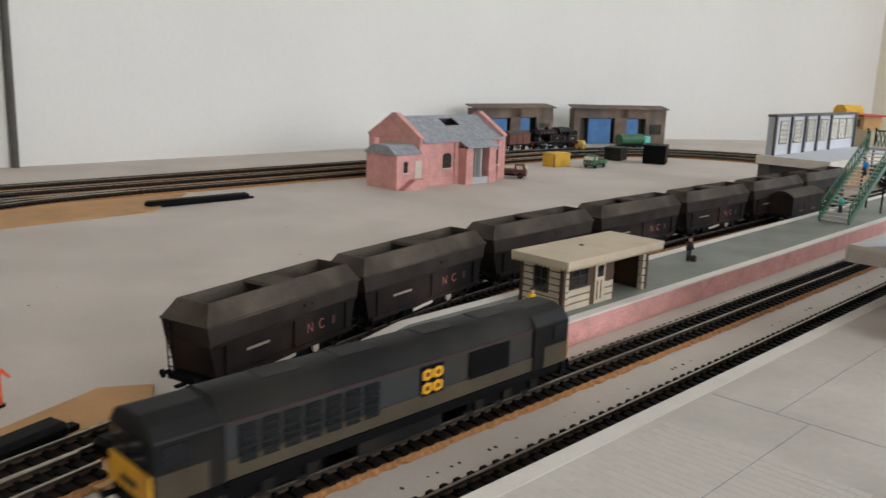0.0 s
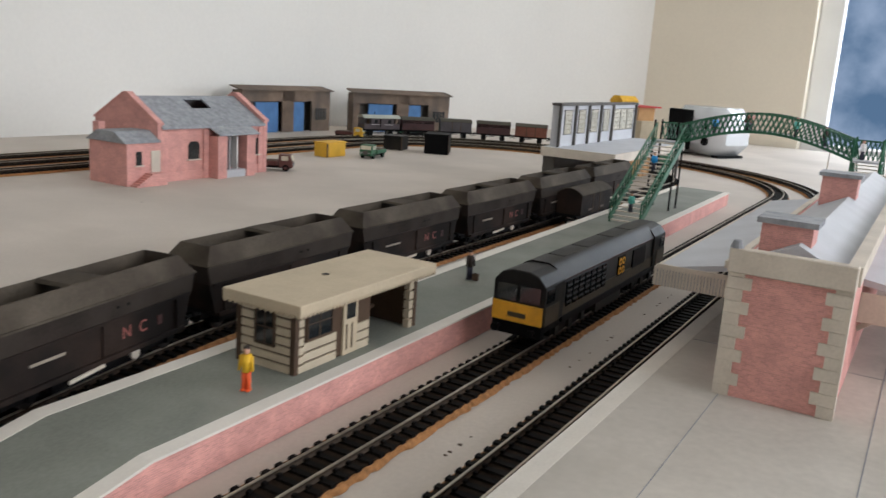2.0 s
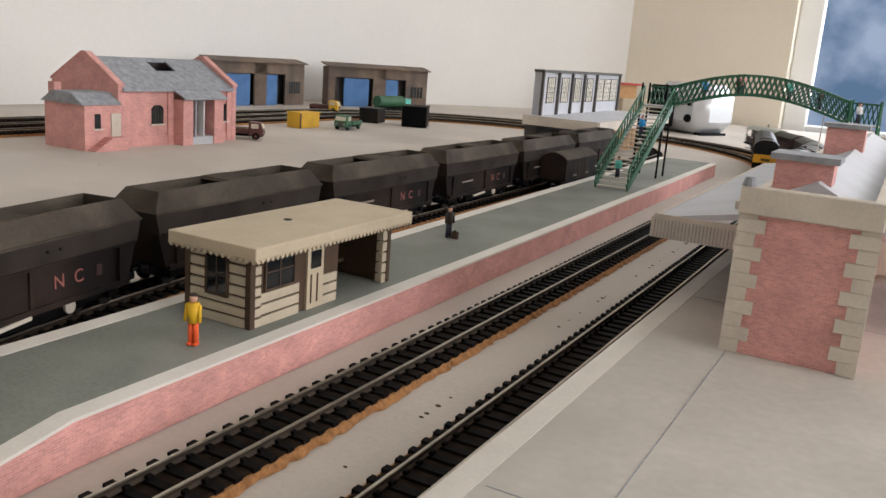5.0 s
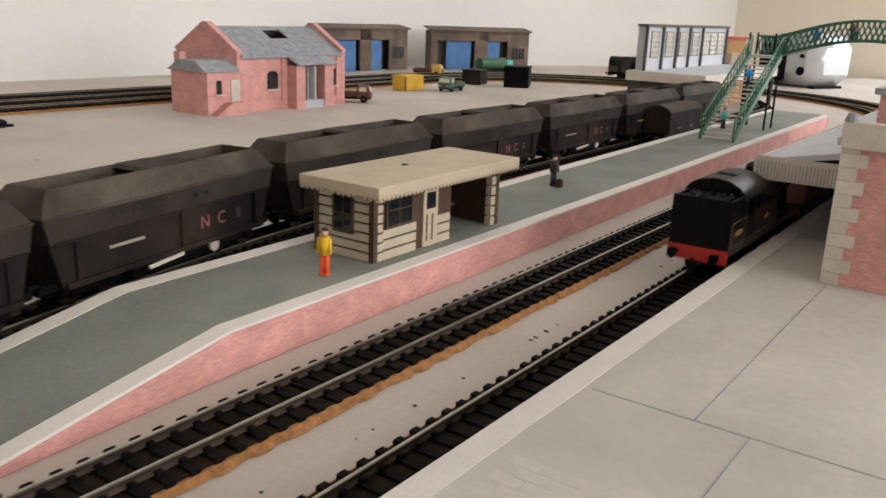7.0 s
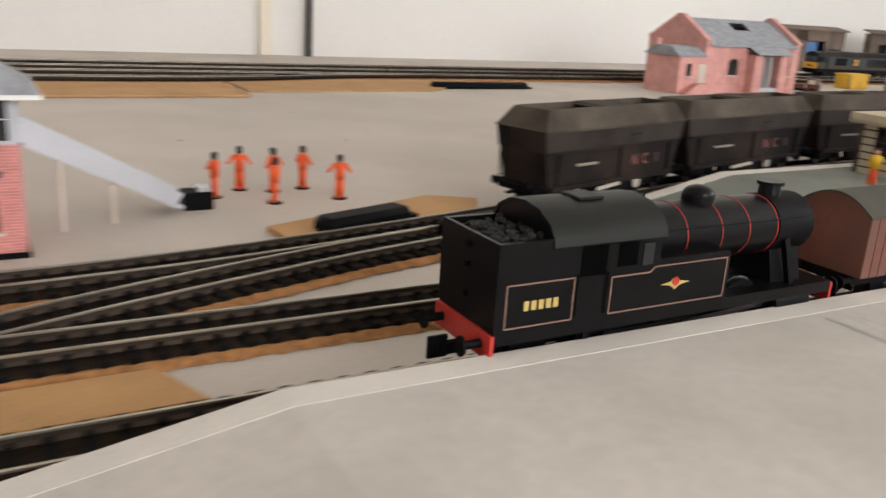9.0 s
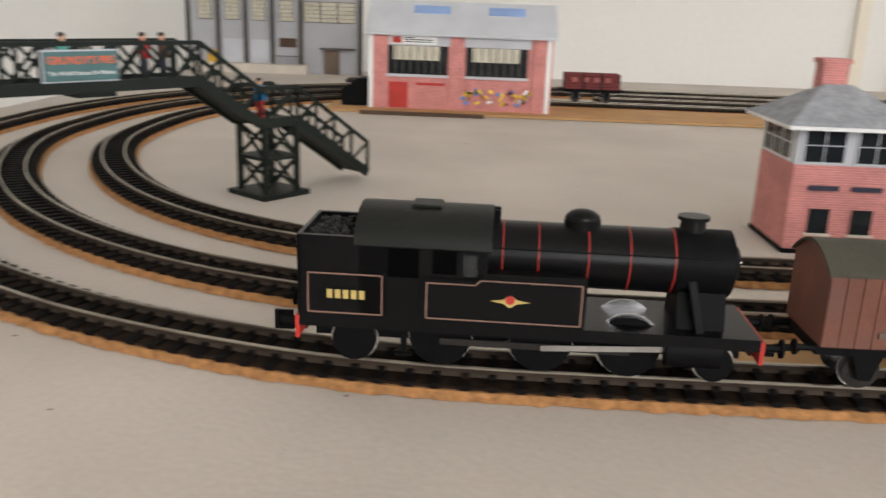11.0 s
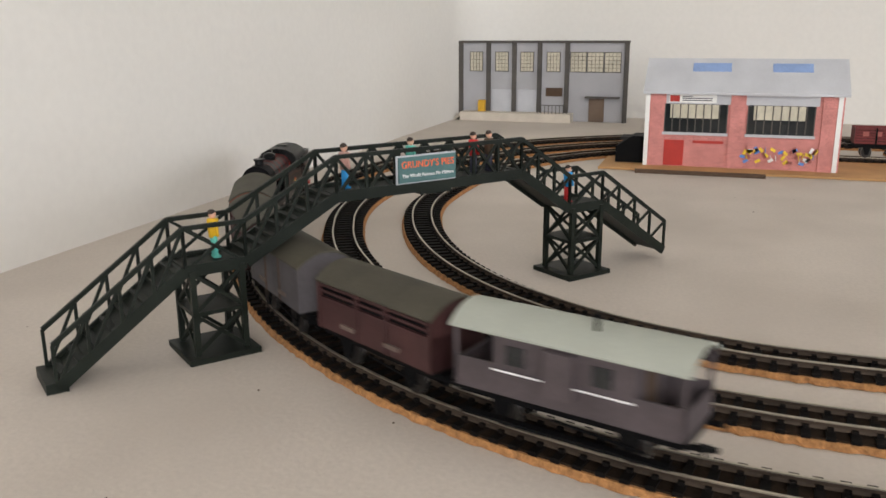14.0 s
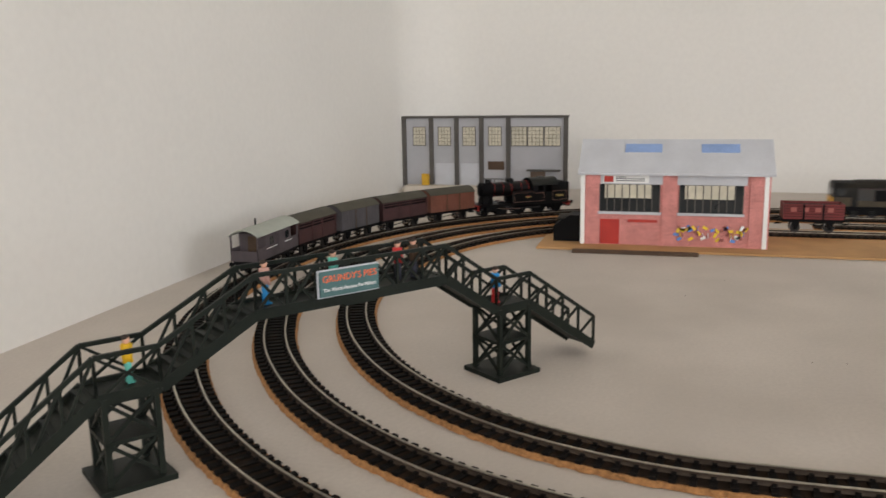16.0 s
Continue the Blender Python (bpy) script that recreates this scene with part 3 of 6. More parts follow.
def goods_shed():
    x0, x1, y0, y1, ze, zr = -0.82, -0.697, 2.1400, 2.3530, 0.082, 0.122
    t = thing("goods_shed", "pink brick goods shed with a grey slate roof on the board", "model building", pose(0, 0.006, 0) @ Matrix.Diagonal((1, 1, 0.91, 1)))
    xm = (x0 + x1) / 2
    w = part("wall", prism(bmesh.new(), [(x0, 0.0), (x1, 0.0), (x1, ze), (x0, ze)], "y", y0, y1), "pinkbrick", t)
    for y in (y0, y1 - 0.006):
        part("gable", prism(bmesh.new(), [(x0 - 0.003, 0.0), (x1 + 0.003, 0.0), (x1 + 0.003, ze + 0.006), (xm + 0.004, zr + 0.007), (xm - 0.004, zr + 0.007), (x0 - 0.003, ze + 0.006)], "y", y - 0.001, y + 0.007), "pinkbrick", t)
        part("coping", prism(bmesh.new(), [(x1 + 0.005, ze + 0.005), (x1 + 0.005, ze + 0.008), (xm + 0.004, zr + 0.0095), (xm - 0.004, zr + 0.0095), (x0 - 0.005, ze + 0.008), (x0 - 0.005, ze + 0.005), (xm - 0.004, zr + 0.0065), (xm + 0.004, zr + 0.0065)], "y", y - 0.002, y + 0.008), "pinkbrick", t)
    # roof slopes, the camera side with a hole cut through it
    for sgn in (-1, 1):
        xe = xm + sgn * (x1 - xm + 0.006)
        zl = ze - 0.002
        for a, b in ((y0 + 0.006, 2.2342), (2.2710, y1 - 0.006)) if sgn > 0 else ((y0 + 0.006, y1 - 0.006),):
            part("roof_slope", prism(bmesh.new(), [(xm, zr), (xe, zl), (xe, zl + 0.003), (xm, zr + 0.003)], "y", a, b), "slate", t)
        if sgn > 0:
            xa, za = xm + (xe - xm) * 0.42, zr + (zl - zr) * 0.42
            xb, zb = xm + (xe - xm) * 0.08, zr + (zl - zr) * 0.08
            part("roof_slope", prism(bmesh.new(), [(xa, za), (xe, zl), (xe, zl + 0.003), (xa, za + 0.003)], "y", 2.2342, 2.2710), "slate", t)
            part("roof_slope", prism(bmesh.new(), [(xm, zr), (xb, zb), (xb, zb + 0.003), (xm, zr + 0.003)], "y", 2.2342, 2.2710), "slate", t)
            part("roof_opening", B(xb + 0.002, xa, 2.2342, 2.2710, ze + 0.003, ze + 0.006), "card", t, "bare card inside the roof opening")
    # porch over the loading door
    px0, px1 = x1, x1 + 0.02
    for y in (2.2424, 2.3014):
        part("porch_pier", B(px0, px1, y - 0.009, y + 0.009, 0.0, 0.068), "pinkbrick", t)
    part("porch_roof", prism(bmesh.new(), [(px0 - 0.02, 0.092), (px1 + 0.006, 0.069), (px1 + 0.006, 0.0715), (px0 - 0.02, 0.0945)], "y", 2.2309, 2.3129), "slate", t)
    # no real opening: a dark panel stands for the shaded inside
    part("doorway", B(x1 - 0.001, x1 + 0.0006, 2.2497, 2.2939, 0.012, 0.068), "darkgrey", t, "loading doorway as a dark panel for its shaded inside")
    part("door_leaf", B(x1, x1 + 0.012, 2.2637, 2.2658, 0.012, 0.066), "grey", t)
    part("door_leaf", B(x1, x1 + 0.012, 2.2792, 2.2813, 0.012, 0.066), "white", t)
    part("loading_deck", B(x1, x1 + 0.018, 2.2497, 2.2939, 0.0, 0.012), "roofgrey", t)
    for y in (2.2055, 2.3292):
        w = part("window", prism(bmesh.new(), [(y - 0.010, 0.032), (y + 0.010, 0.032), (y + 0.010, 0.055), (y + 0.005, 0.0595), (y - 0.005, 0.0595), (y - 0.010, 0.055)], "x", x1, x1 + 0.0012), "glass", t)
        part("sill", B(x1, x1 + 0.003, y - 0.012, y + 0.012, 0.030, 0.032), "stone", w)
        for i in range(1, 4):
            part("glazing_bar", B(x1 + 0.001, x1 + 0.0017, y - 0.010 + i * 0.005 - 0.0003, y - 0.010 + i * 0.005 + 0.0003, 0.032, 0.058), "darkgrey", w)
    for y in (y0 + 0.012, 2.2277, 2.3161, y1 - 0.012):
        part("pilaster", B(x1, x1 + 0.0025, y - 0.005, y + 0.005, 0.0, ze - 0.004), "pinkbrick", t)
    part("plinth", B(x1, x1 + 0.0016, y0, y1, 0.0, 0.014), "pinkbrick", t)
    # office lean-to at the near gable
    ox0, ox1, oy0, oy1 = -0.765, -0.69, 2.0850, y0
    part("office_wall", B(ox0, ox1, oy0, oy1, 0.0, 0.062), "pinkbrick", t)
    part("office_roof", prism(bmesh.new(), [(ox0 - 0.003, 0.062), (ox1 + 0.003, 0.062), (ox1 - 0.02, 0.078), (ox0 + 0.02, 0.078)], "y", oy0 - 0.004, oy1), "slate", t, bevel=0.0005)
    part("chimney", B(ox0 + 0.004, ox0 + 0.016, oy0 + 0.003, oy0 + 0.013, 0.06, 0.088), "pinkbrick", t)
    part("door", B(ox1, ox1 + 0.0012, 2.1241, 2.1388, 0.018, 0.05), "stone", t, "pale office door")
    wd = part("window", B(ox1, ox1 + 0.001, 2.0997, 2.1082, 0.03, 0.05), "glass", t)
    part("sill", B(ox1, ox1 + 0.003, 2.0972, 2.1107, 0.028, 0.03), "stone", wd)
    for i in range(7):
        part("step", B(ox1, ox1 + 0.014, 2.0899 + i * 0.004, 2.1400, i * 0.0026, (i + 1) * 0.0026), "pinkbrick", t)


goods_shed()


def depot():
    x1, y0, y1 = -0.685, 0.812, 1.03
    t = thing("engine_depot", "red brick depot with pale grey roof and two wide windows", "model building", pose(-0.003, -0.006, 0) @ Matrix.Diagonal((1, 1, 1.05, 1)))
    part("wall", B(x1 - 0.085, x1, y0, y1, 0.003, 0.088), "redbrick", t)
    for y in (y0, y1 - 0.006):
        part("gable", prism(bmesh.new(), [(x1 - 0.087, 0.003), (x1 + 0.002, 0.003), (x1 + 0.002, 0.088), (x1 - 0.04, 0.118), (x1 - 0.05, 0.118), (x1 - 0.087, 0.088)], "y", y, y + 0.005), "redbrick", t)
        part("corner_trim", B(x1, x1 + 0.003, y - 0.001, y + 0.004, 0.003, 0.088), "white", t)
    for s in (-1, 1):
        xe = x1 - 0.0425 + s * 0.051
        part("roof_slope", prism(bmesh.new(), [(x1 - 0.0425, 0.120), (xe, 0.085), (xe, 0.088), (x1 - 0.0425, 0.123)], "y", y0 - 0.004, y1 + 0.004), "roofgrey", t)
    for y in (0.862, 0.952):
        part("skylight", prism(bmesh.new(), [(x1 - 0.034, 0.1165), (x1 - 0.022, 0.1082), (x1 - 0.022, 0.1096), (x1 - 0.034, 0.118)], "y", y, y + 0.044), "skylight", t)
    for a, b in ((0.834, 0.905), (0.928, 1.0)):
        part("lintel", B(x1, x1 + 0.0012, a - 0.004, b + 0.004, 0.074, 0.085), "roofgrey", t)
        w = part("window", B(x1, x1 + 0.001, a, b, 0.042, 0.074), "glass", t)
        part("blind", B(x1 + 0.001, x1 + 0.0014, a + 0.006, b - 0.01, 0.058, 0.0735), "pane", w)
        for i in range(9):
            y = a + (b - a) * i / 8
            part("glazing_bar", B(x1 + 0.001, x1 + 0.0021, y - 0.0006, y + 0.0006, 0.042, 0.074), "darkgrey", w)
        part("sill", B(x1, x1 + 0.003, a - 0.002, b + 0.002, 0.039, 0.042), "roofgrey", w)
    for y in (y0 + 0.014, 0.9165, y1 - 0.014):
        part("pier", B(x1, x1 + 0.002, y - 0.0085, y + 0.0085, 0.003, 0.085), "redbrick", t)
    part("door", B(x1, x1 + 0.0015, 0.835, 0.858, 0.004, 0.033), "red", t, "bright red door")
    part("red_rail", B(x1, x1 + 0.0015, 0.868, 0.903, 0.030, 0.033), "red", t)
    sg = part("sign", B(x1 + 0.001, x1 + 0.0022, 0.838, 0.892, 0.0755, 0.0845), "white", t, "white depot sign with red badge")
    part("badge", B(x1 + 0.0022, x1 + 0.0026, 0.839, 0.850, 0.0765, 0.0835), "red", sg)
    for z in (0.0825, 0.0805, 0.0782):
        part("text_bar", B(x1 + 0.0022, x1 + 0.0025, 0.853, 0.853 + (0.012 if z > 0.082 else 0.034), z - 0.0006, z + 0.0004), "fig_dark", sg)
    r = random.Random(5)
    for i in range(44):
        y = 0.926 + r.uniform(0, 0.078)
        z = 0.010 + r.uniform(0, 0.014)
        b = bmesh.new()
        a = r.uniform(0, 3.1)
        bar(b, (x1 + 0.0022, y, z), (x1 + 0.0022, y + 0.006 * math.cos(a), z + 0.006 * math.sin(a)), 0.0006, 0.0032)
        part("graffiti", b, ("graf1", "graf1", "graf2", "letter_red", "signwhite")[i % 5], t)
    pl = thing("plywood_base", "thin tan plywood strip under the depot and siding", "board")
    part("strip", B(-0.84, -0.655, 0.755, 1.42, 0.0006, 0.003), "ply", pl)
    pk = thing("wood_strip", "dark brown wooden strip lying on the board", "wood strip")
    part("strip", B(-0.648, -0.640, 0.80, 0.945, 0.0, 0.004), "brown", pk)
    ch = thing("coal_bunker", "small black coal bunker beside the depot", "bunker")
    part("bin", prism(bmesh.new(), [(0.77, 0.003), (0.806, 0.003), (0.806, 0.036), (0.79, 0.036), (0.77, 0.022)], "x", -0.735, -0.70), "black", ch)
    part("coal", B(-0.732, -0.703, 0.775, 0.80, 0.03, 0.034), "coal", ch)


depot()


def low_relief_warehouse(t, x, y0, y1, z0, z1, wall_mat="grey", base=True):
    """A flat factory front facing +x, with pilasters, small-paned windows and a loading dock."""
    part("wall", B(x - 0.012, x, y0, y1, z0, z1), wall_mat, t)
    L = y1 - y0
    h = z1 - z0
    pw = 0.004 if base else 0.0022
    lo = 0.64 if base else 0.30
    cuts = [0.0, 0.175, 0.335, 0.49, 0.655, 1.0]
    for c in cuts:
        part("pilaster", B(x, x + 0.004, y0 + L * c - pw, y0 + L * c + pw, z0, z1 + 0.001), "darkgrey", t)
    part("parapet", B(x - 0.012, x + 0.0045, y0 - 0.004, y1 + 0.004, z1, z1 + 0.004), "darkgrey", t)
    spots = [(0.06, 0.135), (0.22, 0.295), (0.375, 0.45), (0.535, 0.61), (0.675, 0.765), (0.775, 0.865), (0.875, 0.965)]
    for a, b in spots:
        sash(t, "x", x, y0 + L * a, y0 + L * b, z0 + h * lo, z0 + h * 0.88, 1, (4, 5), "darkgrey", "pane", 0.0016)
    if base:
        for a, b in ((0.2, 0.32), (0.36, 0.48)):
            part("roller_door", B(x, x + 0.0014, y0 + L * a, y0 + L * b, z0 + h * 0.1, z0 + h * 0.4), "roofgrey", t)
        part("vent", B(x, x + 0.0018, y0 + L * 0.53, y0 + L * 0.63, z0 + h * 0.32, z0 + h * 0.43), "brown", t)
        part("door", B(x, x + 0.0018, y0 + L * 0.79, y0 + L * 0.88, z0, z0 + h * 0.3), "shed", t, "brown side door")
        part("door_hood", B(x, x + 0.012, y0 + L * 0.77, y0 + L * 0.97, z0 + h * 0.31, z0 + h * 0.33), "darkgrey", t)
        part("loading_dock", B(x, x + 0.03, y0 + L * 0.02, y0 + L * 0.7, z0, z0 + h * 0.11), "stone", t)
        part("crate", B(x + 0.004, x + 0.014, y0 + L * 0.12, y0 + L * 0.16, z0 + h * 0.11, z0 + h * 0.26), "yellowcard", t)
        for i in range(9):
            y = y0 + L * (0.50 + 0.022 * i)
            part("rail_post", rod(bmesh.new(), (x + 0.028, y, z0 + h * 0.11), (x + 0.028, y, z0 + h * 0.22), 0.0006, 6), "darkgrey", t)
        part("hand_rail", rod(bmesh.new(), (x + 0.028, y0 + L * 0.5, z0 + h * 0.22), (x + 0.028, y0 + L * 0.68, z0 + h * 0.22), 0.0007, 6), "darkgrey", t)
        for i in range(4):
            part("step", B(x + 0.004, x + 0.028, y0 + L * (0.02 - 0.012 * (i + 1)), y0 + L * 0.02, z0, z0 + h * 0.11 * (3 - i) / 4 + 0.001), "stone", t)


gb = thing("factory_front", "flat grey factory front with dark pilasters against the wall", "model building")
low_relief_warehouse(gb, -1.172, 0.424, 0.728, 0.0, 0.139)


def blue_shed(m):
    """A weathered open-fronted store with sliding blue doors, low-relief, facing +x."""
    t = thing("blue_door_shed", "weathered brown shed front with blue sliding doors by the wall", "model building", m, group="sheds along the wall")
    part("back", B(-0.03, -0.026, -0.155, 0.155, 0.0, 0.105), "darkgrey", t)
    part("front_wall", B(-0.004, 0.0, -0.155, -0.135, 0.0, 0.105), "shed", t)
    part("front_wall", B(-0.004, 0.0, 0.085, 0.155, 0.0, 0.105), "shed", t)
    part("front_wall", B(-0.004, 0.0, -0.02, 0.02, 0.0, 0.105), "shed", t)
    part("lintel", B(-0.004, 0.0, -0.135, 0.085, 0.078, 0.105), "shed", t)
    part("roof", prism(bmesh.new(), [(-0.034, 0.113), (0.008, 0.104), (0.008, 0.107), (-0.034, 0.116)], "y", -0.16, 0.16), "shed", t)
    for y in (-0.155, 0.151):
        part("side_wall", B(-0.03, -0.004, y, y + 0.004, 0.0, 0.105), "shed", t)
    part("sliding_door", B(-0.009, -0.005, -0.105, -0.03, 0.0, 0.076), "blue", t, "blue sliding door")
    part("sliding_door", B(-0.009, -0.005, 0.012, 0.062, 0.0, 0.076), "blue", t, "blue sliding door")
    w = part("window", B(0.0, 0.001, 0.10, 0.14, 0.03, 0.06), "glass", t)
    for i in range(1, 4):
        part("glazing_bar", B(0.001, 0.002, 0.10 + i * 0.01 - 0.0005, 0.10 + i * 0.01 + 0.0005, 0.03, 0.06), "shed", w)


blue_shed(pose(-1.145, 2.928, 0, 0, 0, -3) @ Matrix.Diagonal((1, 0.97, 0.94, 1)))
blue_shed(pose(-1.035, 3.262, 0, 0, 0, -25) @ Matrix.Diagonal((1, 0.97, 0.94, 1)))


def signal_box():
    x1, y0, y1 = -0.118, 1.107, 1.163
    x0 = x1 - 0.055
    t = thing("signal_box", "pink brick signal box with white glazed upper floor and slate roof", "model building", Matrix.Diagonal((1, 1, 0.85, 1)))
    part("lower_wall", B(x0, x1, y0, y1, 0.003, 0.058), "redbrick", t, "pink brick lower storey")
    part("base_course", B(x0 - 0.001, x1 + 0.001, y0 - 0.001, y1 + 0.001, 0.0, 0.003), "black", t)
    part("upper_wall", B(x0, x1, y0, y1, 0.058, 0.083), "roofgrey", t, "pale grey upper storey")
    for a, b in ((y0 + 0.004, y0 + 0.025), (y0 + 0.032, y1 - 0.004)):
        sash(t, "x", x1, a, b, 0.060, 0.081, 1, (2, 2), "roofgrey", "glass")
    sash(t, "y", y0, x0 + 0.006, x1 - 0.006, 0.060, 0.081, -1, (3, 2), "white", "glass")
    for y in (y0 + 0.017, y0 + 0.040):
        w = part("window", B(x1, x1 + 0.0008, y - 0.0055, y + 0.0055, 0.014, 0.030), "glass", t)
        part("arch", B(x1, x1 + 0.0016, y - 0.008, y + 0.008, 0.042, 0.045), "fig_dark", w)
        part("sill", B(x1, x1 + 0.002, y - 0.007, y + 0.007, 0.0125, 0.014), "stone", w)
    b = bmesh.new()
    ym, xm = (y0 + y1) / 2, (x0 + x1) / 2
    e = 0.009
    base = [b.verts.new(v) for v in ((x0 - e, y0 - e, 0.083), (x1 + e, y0 - e, 0.083), (x1 + e, y1 + e, 0.083), (x0 - e, y1 + e, 0.083))]
    top = [b.verts.new(v) for v in ((xm, ym - 0.008, 0.106), (xm, ym + 0.008, 0.106))]
    b.faces.new(base[::-1])
    b.faces.new((base[0], base[1], top[0]))
    b.faces.new((base[1], base[2], top[1], top[0]))
    b.faces.new((base[2], base[3], top[1]))
    b.faces.new((base[3], base[0], top[0], top[1]))
    part("roof", b, "slate", t, "grey slate hipped roof")
    part("fascia", B(x0 - e, x1 + e + 0.001, y0 - e, y1 + e, 0.081, 0.0832), "white", t)
    ch = part("chimney", B(xm - 0.016, xm - 0.004, ym - 0.008, ym + 0.006, 0.095, 0.120), "redbrick", t)
    part("cap", B(xm - 0.017, xm - 0.003, ym - 0.009, ym + 0.007, 0.119, 0.122), "redbrick", ch)
    # outside stair
    st = part("stair", bar(bmesh.new(), (xm - 0.01, y1, 0.052), (xm - 0.035, 1.238, 0.004), 0.016, 0.0025), "roofgrey", t, "pale grey outside stair")
    for s in (-1, 1):
        part("side", bar(bmesh.new(), (xm - 0.01 + s * 0.008, y1, 0.060), (xm - 0.035 + s * 0.008, 1.238, 0.009), 0.0012, 0.010), "roofgrey", st)
    for k in (0.25, 0.6):
        part("post", rod(bmesh.new(), (xm - 0.01 - 0.025 * k + 0.006, y1 + 0.069 * k, 0.0), (xm - 0.01 - 0.025 * k + 0.006, y1 + 0.069 * k, 0.052 - 0.048 * k), 0.0012, 6), "stone", st)
    c = thing("small_crate", "small black and silver crate beside the stair foot", "crate")
    part("case", B(-0.192, -0.178, 1.242, 1.258, 0.0, 0.010), "black", c, bevel=0.0008)
    part("lid", B(-0.191, -0.179, 1.250, 1.257, 0.010, 0.012), "silver", c)


signal_box()


def shelter():
    x1, x0, y0, y1, z0, z1 = -0.056, -0.094, 1.683, 1.797, HP + 0.0004, 0.0555
    t = thing("platform_shelter", "cream plank waiting shelter with flat roof on the island platform", "model building")
    ym = 1.748

    def planks(plane, c, u0, u1, out, n=7):
        for i in range(n):
            a = z0 + (z1 - z0) * i / n
            b = a + (z1 - z0) / n - 0.0012
            lo, hi = sorted((c, c + out * 0.0012))
            bm = B(lo, hi, u0, u1, a, b) if plane == "x" else B(u0, u1, lo, hi, a, b)
            part("plank", bm, "plank", t)
    part("wall", B(x0, x0 + 0.002, y0, y1, z0, z1), "brown", t)
    part("wall", B(x0, x1, y0, y0 + 0.002, z0, z1), "brown", t)
    part("wall", B(x1 - 0.002, x1, y0, ym, z0, z1), "brown", t)
    part("wall", B(x0, x1, ym, ym + 0.002, z0, z1), "brown", t)
    part("wall", B(x0, x1, y1 - 0.002, y1, z0, z1), "brown", t)
    planks("y", y0, x0, x1, -1)
    planks("x", x1, y0, y0 + 0.006, 1)
    for a, b in ((y0 + 0.006, y0 + 0.034), (ym - 0.014, ym)):
        for i in range(3):
            z = z0 + i * 0.0056
            part("plank", B(x1, x1 + 0.0012, a, b, z, z + 0.0044), "plank", t)
    for i in range(6):
        z = z0 + i * 0.0062
        part("plank", B(x1 - 0.003, x1 + 0.0012, y1 - 0.006, y1, z, z + 0.005), "plank", t)
    for u, v in ((x1, y0), (x0, y0), (x1, y1)):
        part("corner_post", B(u - 0.0016, u + 0.0016, v - 0.0016, v + 0.0016, z0, z1), "brown", t)
    sash(t, "y", y0 - 0.0012, x0 + 0.013, x1 - 0.013, z0 + 0.014, z0 + 0.032, -1, (2, 2), "brown", "glass")
    sash(t, "x", x1, y0 + 0.010, y0 + 0.030, z0 + 0.017, z0 + 0.033, 1, (2, 2), "brown", "glass")
    d = part("door", B(x1, x1 + 0.0014, y0 + 0.040, y0 + 0.053, z0, z0 + 0.033), "card", t, "cream panelled door")
    part("pane", B(x1 + 0.0014, x1 + 0.0018, y0 + 0.0425, y0 + 0.0505, z0 + 0.021, z0 + 0.030), "glass", d)
    for k in (0.0425, 0.0475):
        part("groove", B(x1 + 0.0014, x1 + 0.0017, y0 + k, y0 + k + 0.001, z0 + 0.003, z0 + 0.018), "brown", d)
    part("bench", B(x0 + 0.002, x0 + 0.012, ym + 0.005, y1 - 0.005, z0 + 0.008, z0 + 0.010), "brown", t)
    for y in (ym + 0.014, ym + 0.042):
        part("poster", B(x0 + 0.002, x0 + 0.0026, y, y + 0.010, z0 + 0.016, z0 + 0.028), "stone", t)
    part("roof", B(x0 - 0.006, x1 + 0.010, y0 - 0.008, y1 + 0.010, z1, z1 + 0.0055), "card", t, "pale card flat roof", bevel=0.0004)
    part("roof_hole", rod(bmesh.new(), (-0.078, 1.735, z1 + 0.005), (-0.078, 1.735, z1 + 0.0058), 0.0022, 10), "black", t)
    n = 40
    for i in range(n):
        y = y0 - 0.008 + (y1 - y0 + 0.018) * i / n
        part("valance_tooth", prism(bmesh.new(), [(y, z1), (y + 0.0033, z1), (y + 0.00165, z1 - 0.002)], "x", x1 + 0.0085, x1 + 0.010), "card", t)
    for i in range(15):
        x = x0 - 0.006 + 0.0036 * i
        part("valance_tooth", prism(bmesh.new(), [(x, z1), (x + 0.0036, z1), (x + 0.0018, z1 - 0.002)], "y", y0 - 0.008, y0 - 0.0065), "card", t)


shelter()


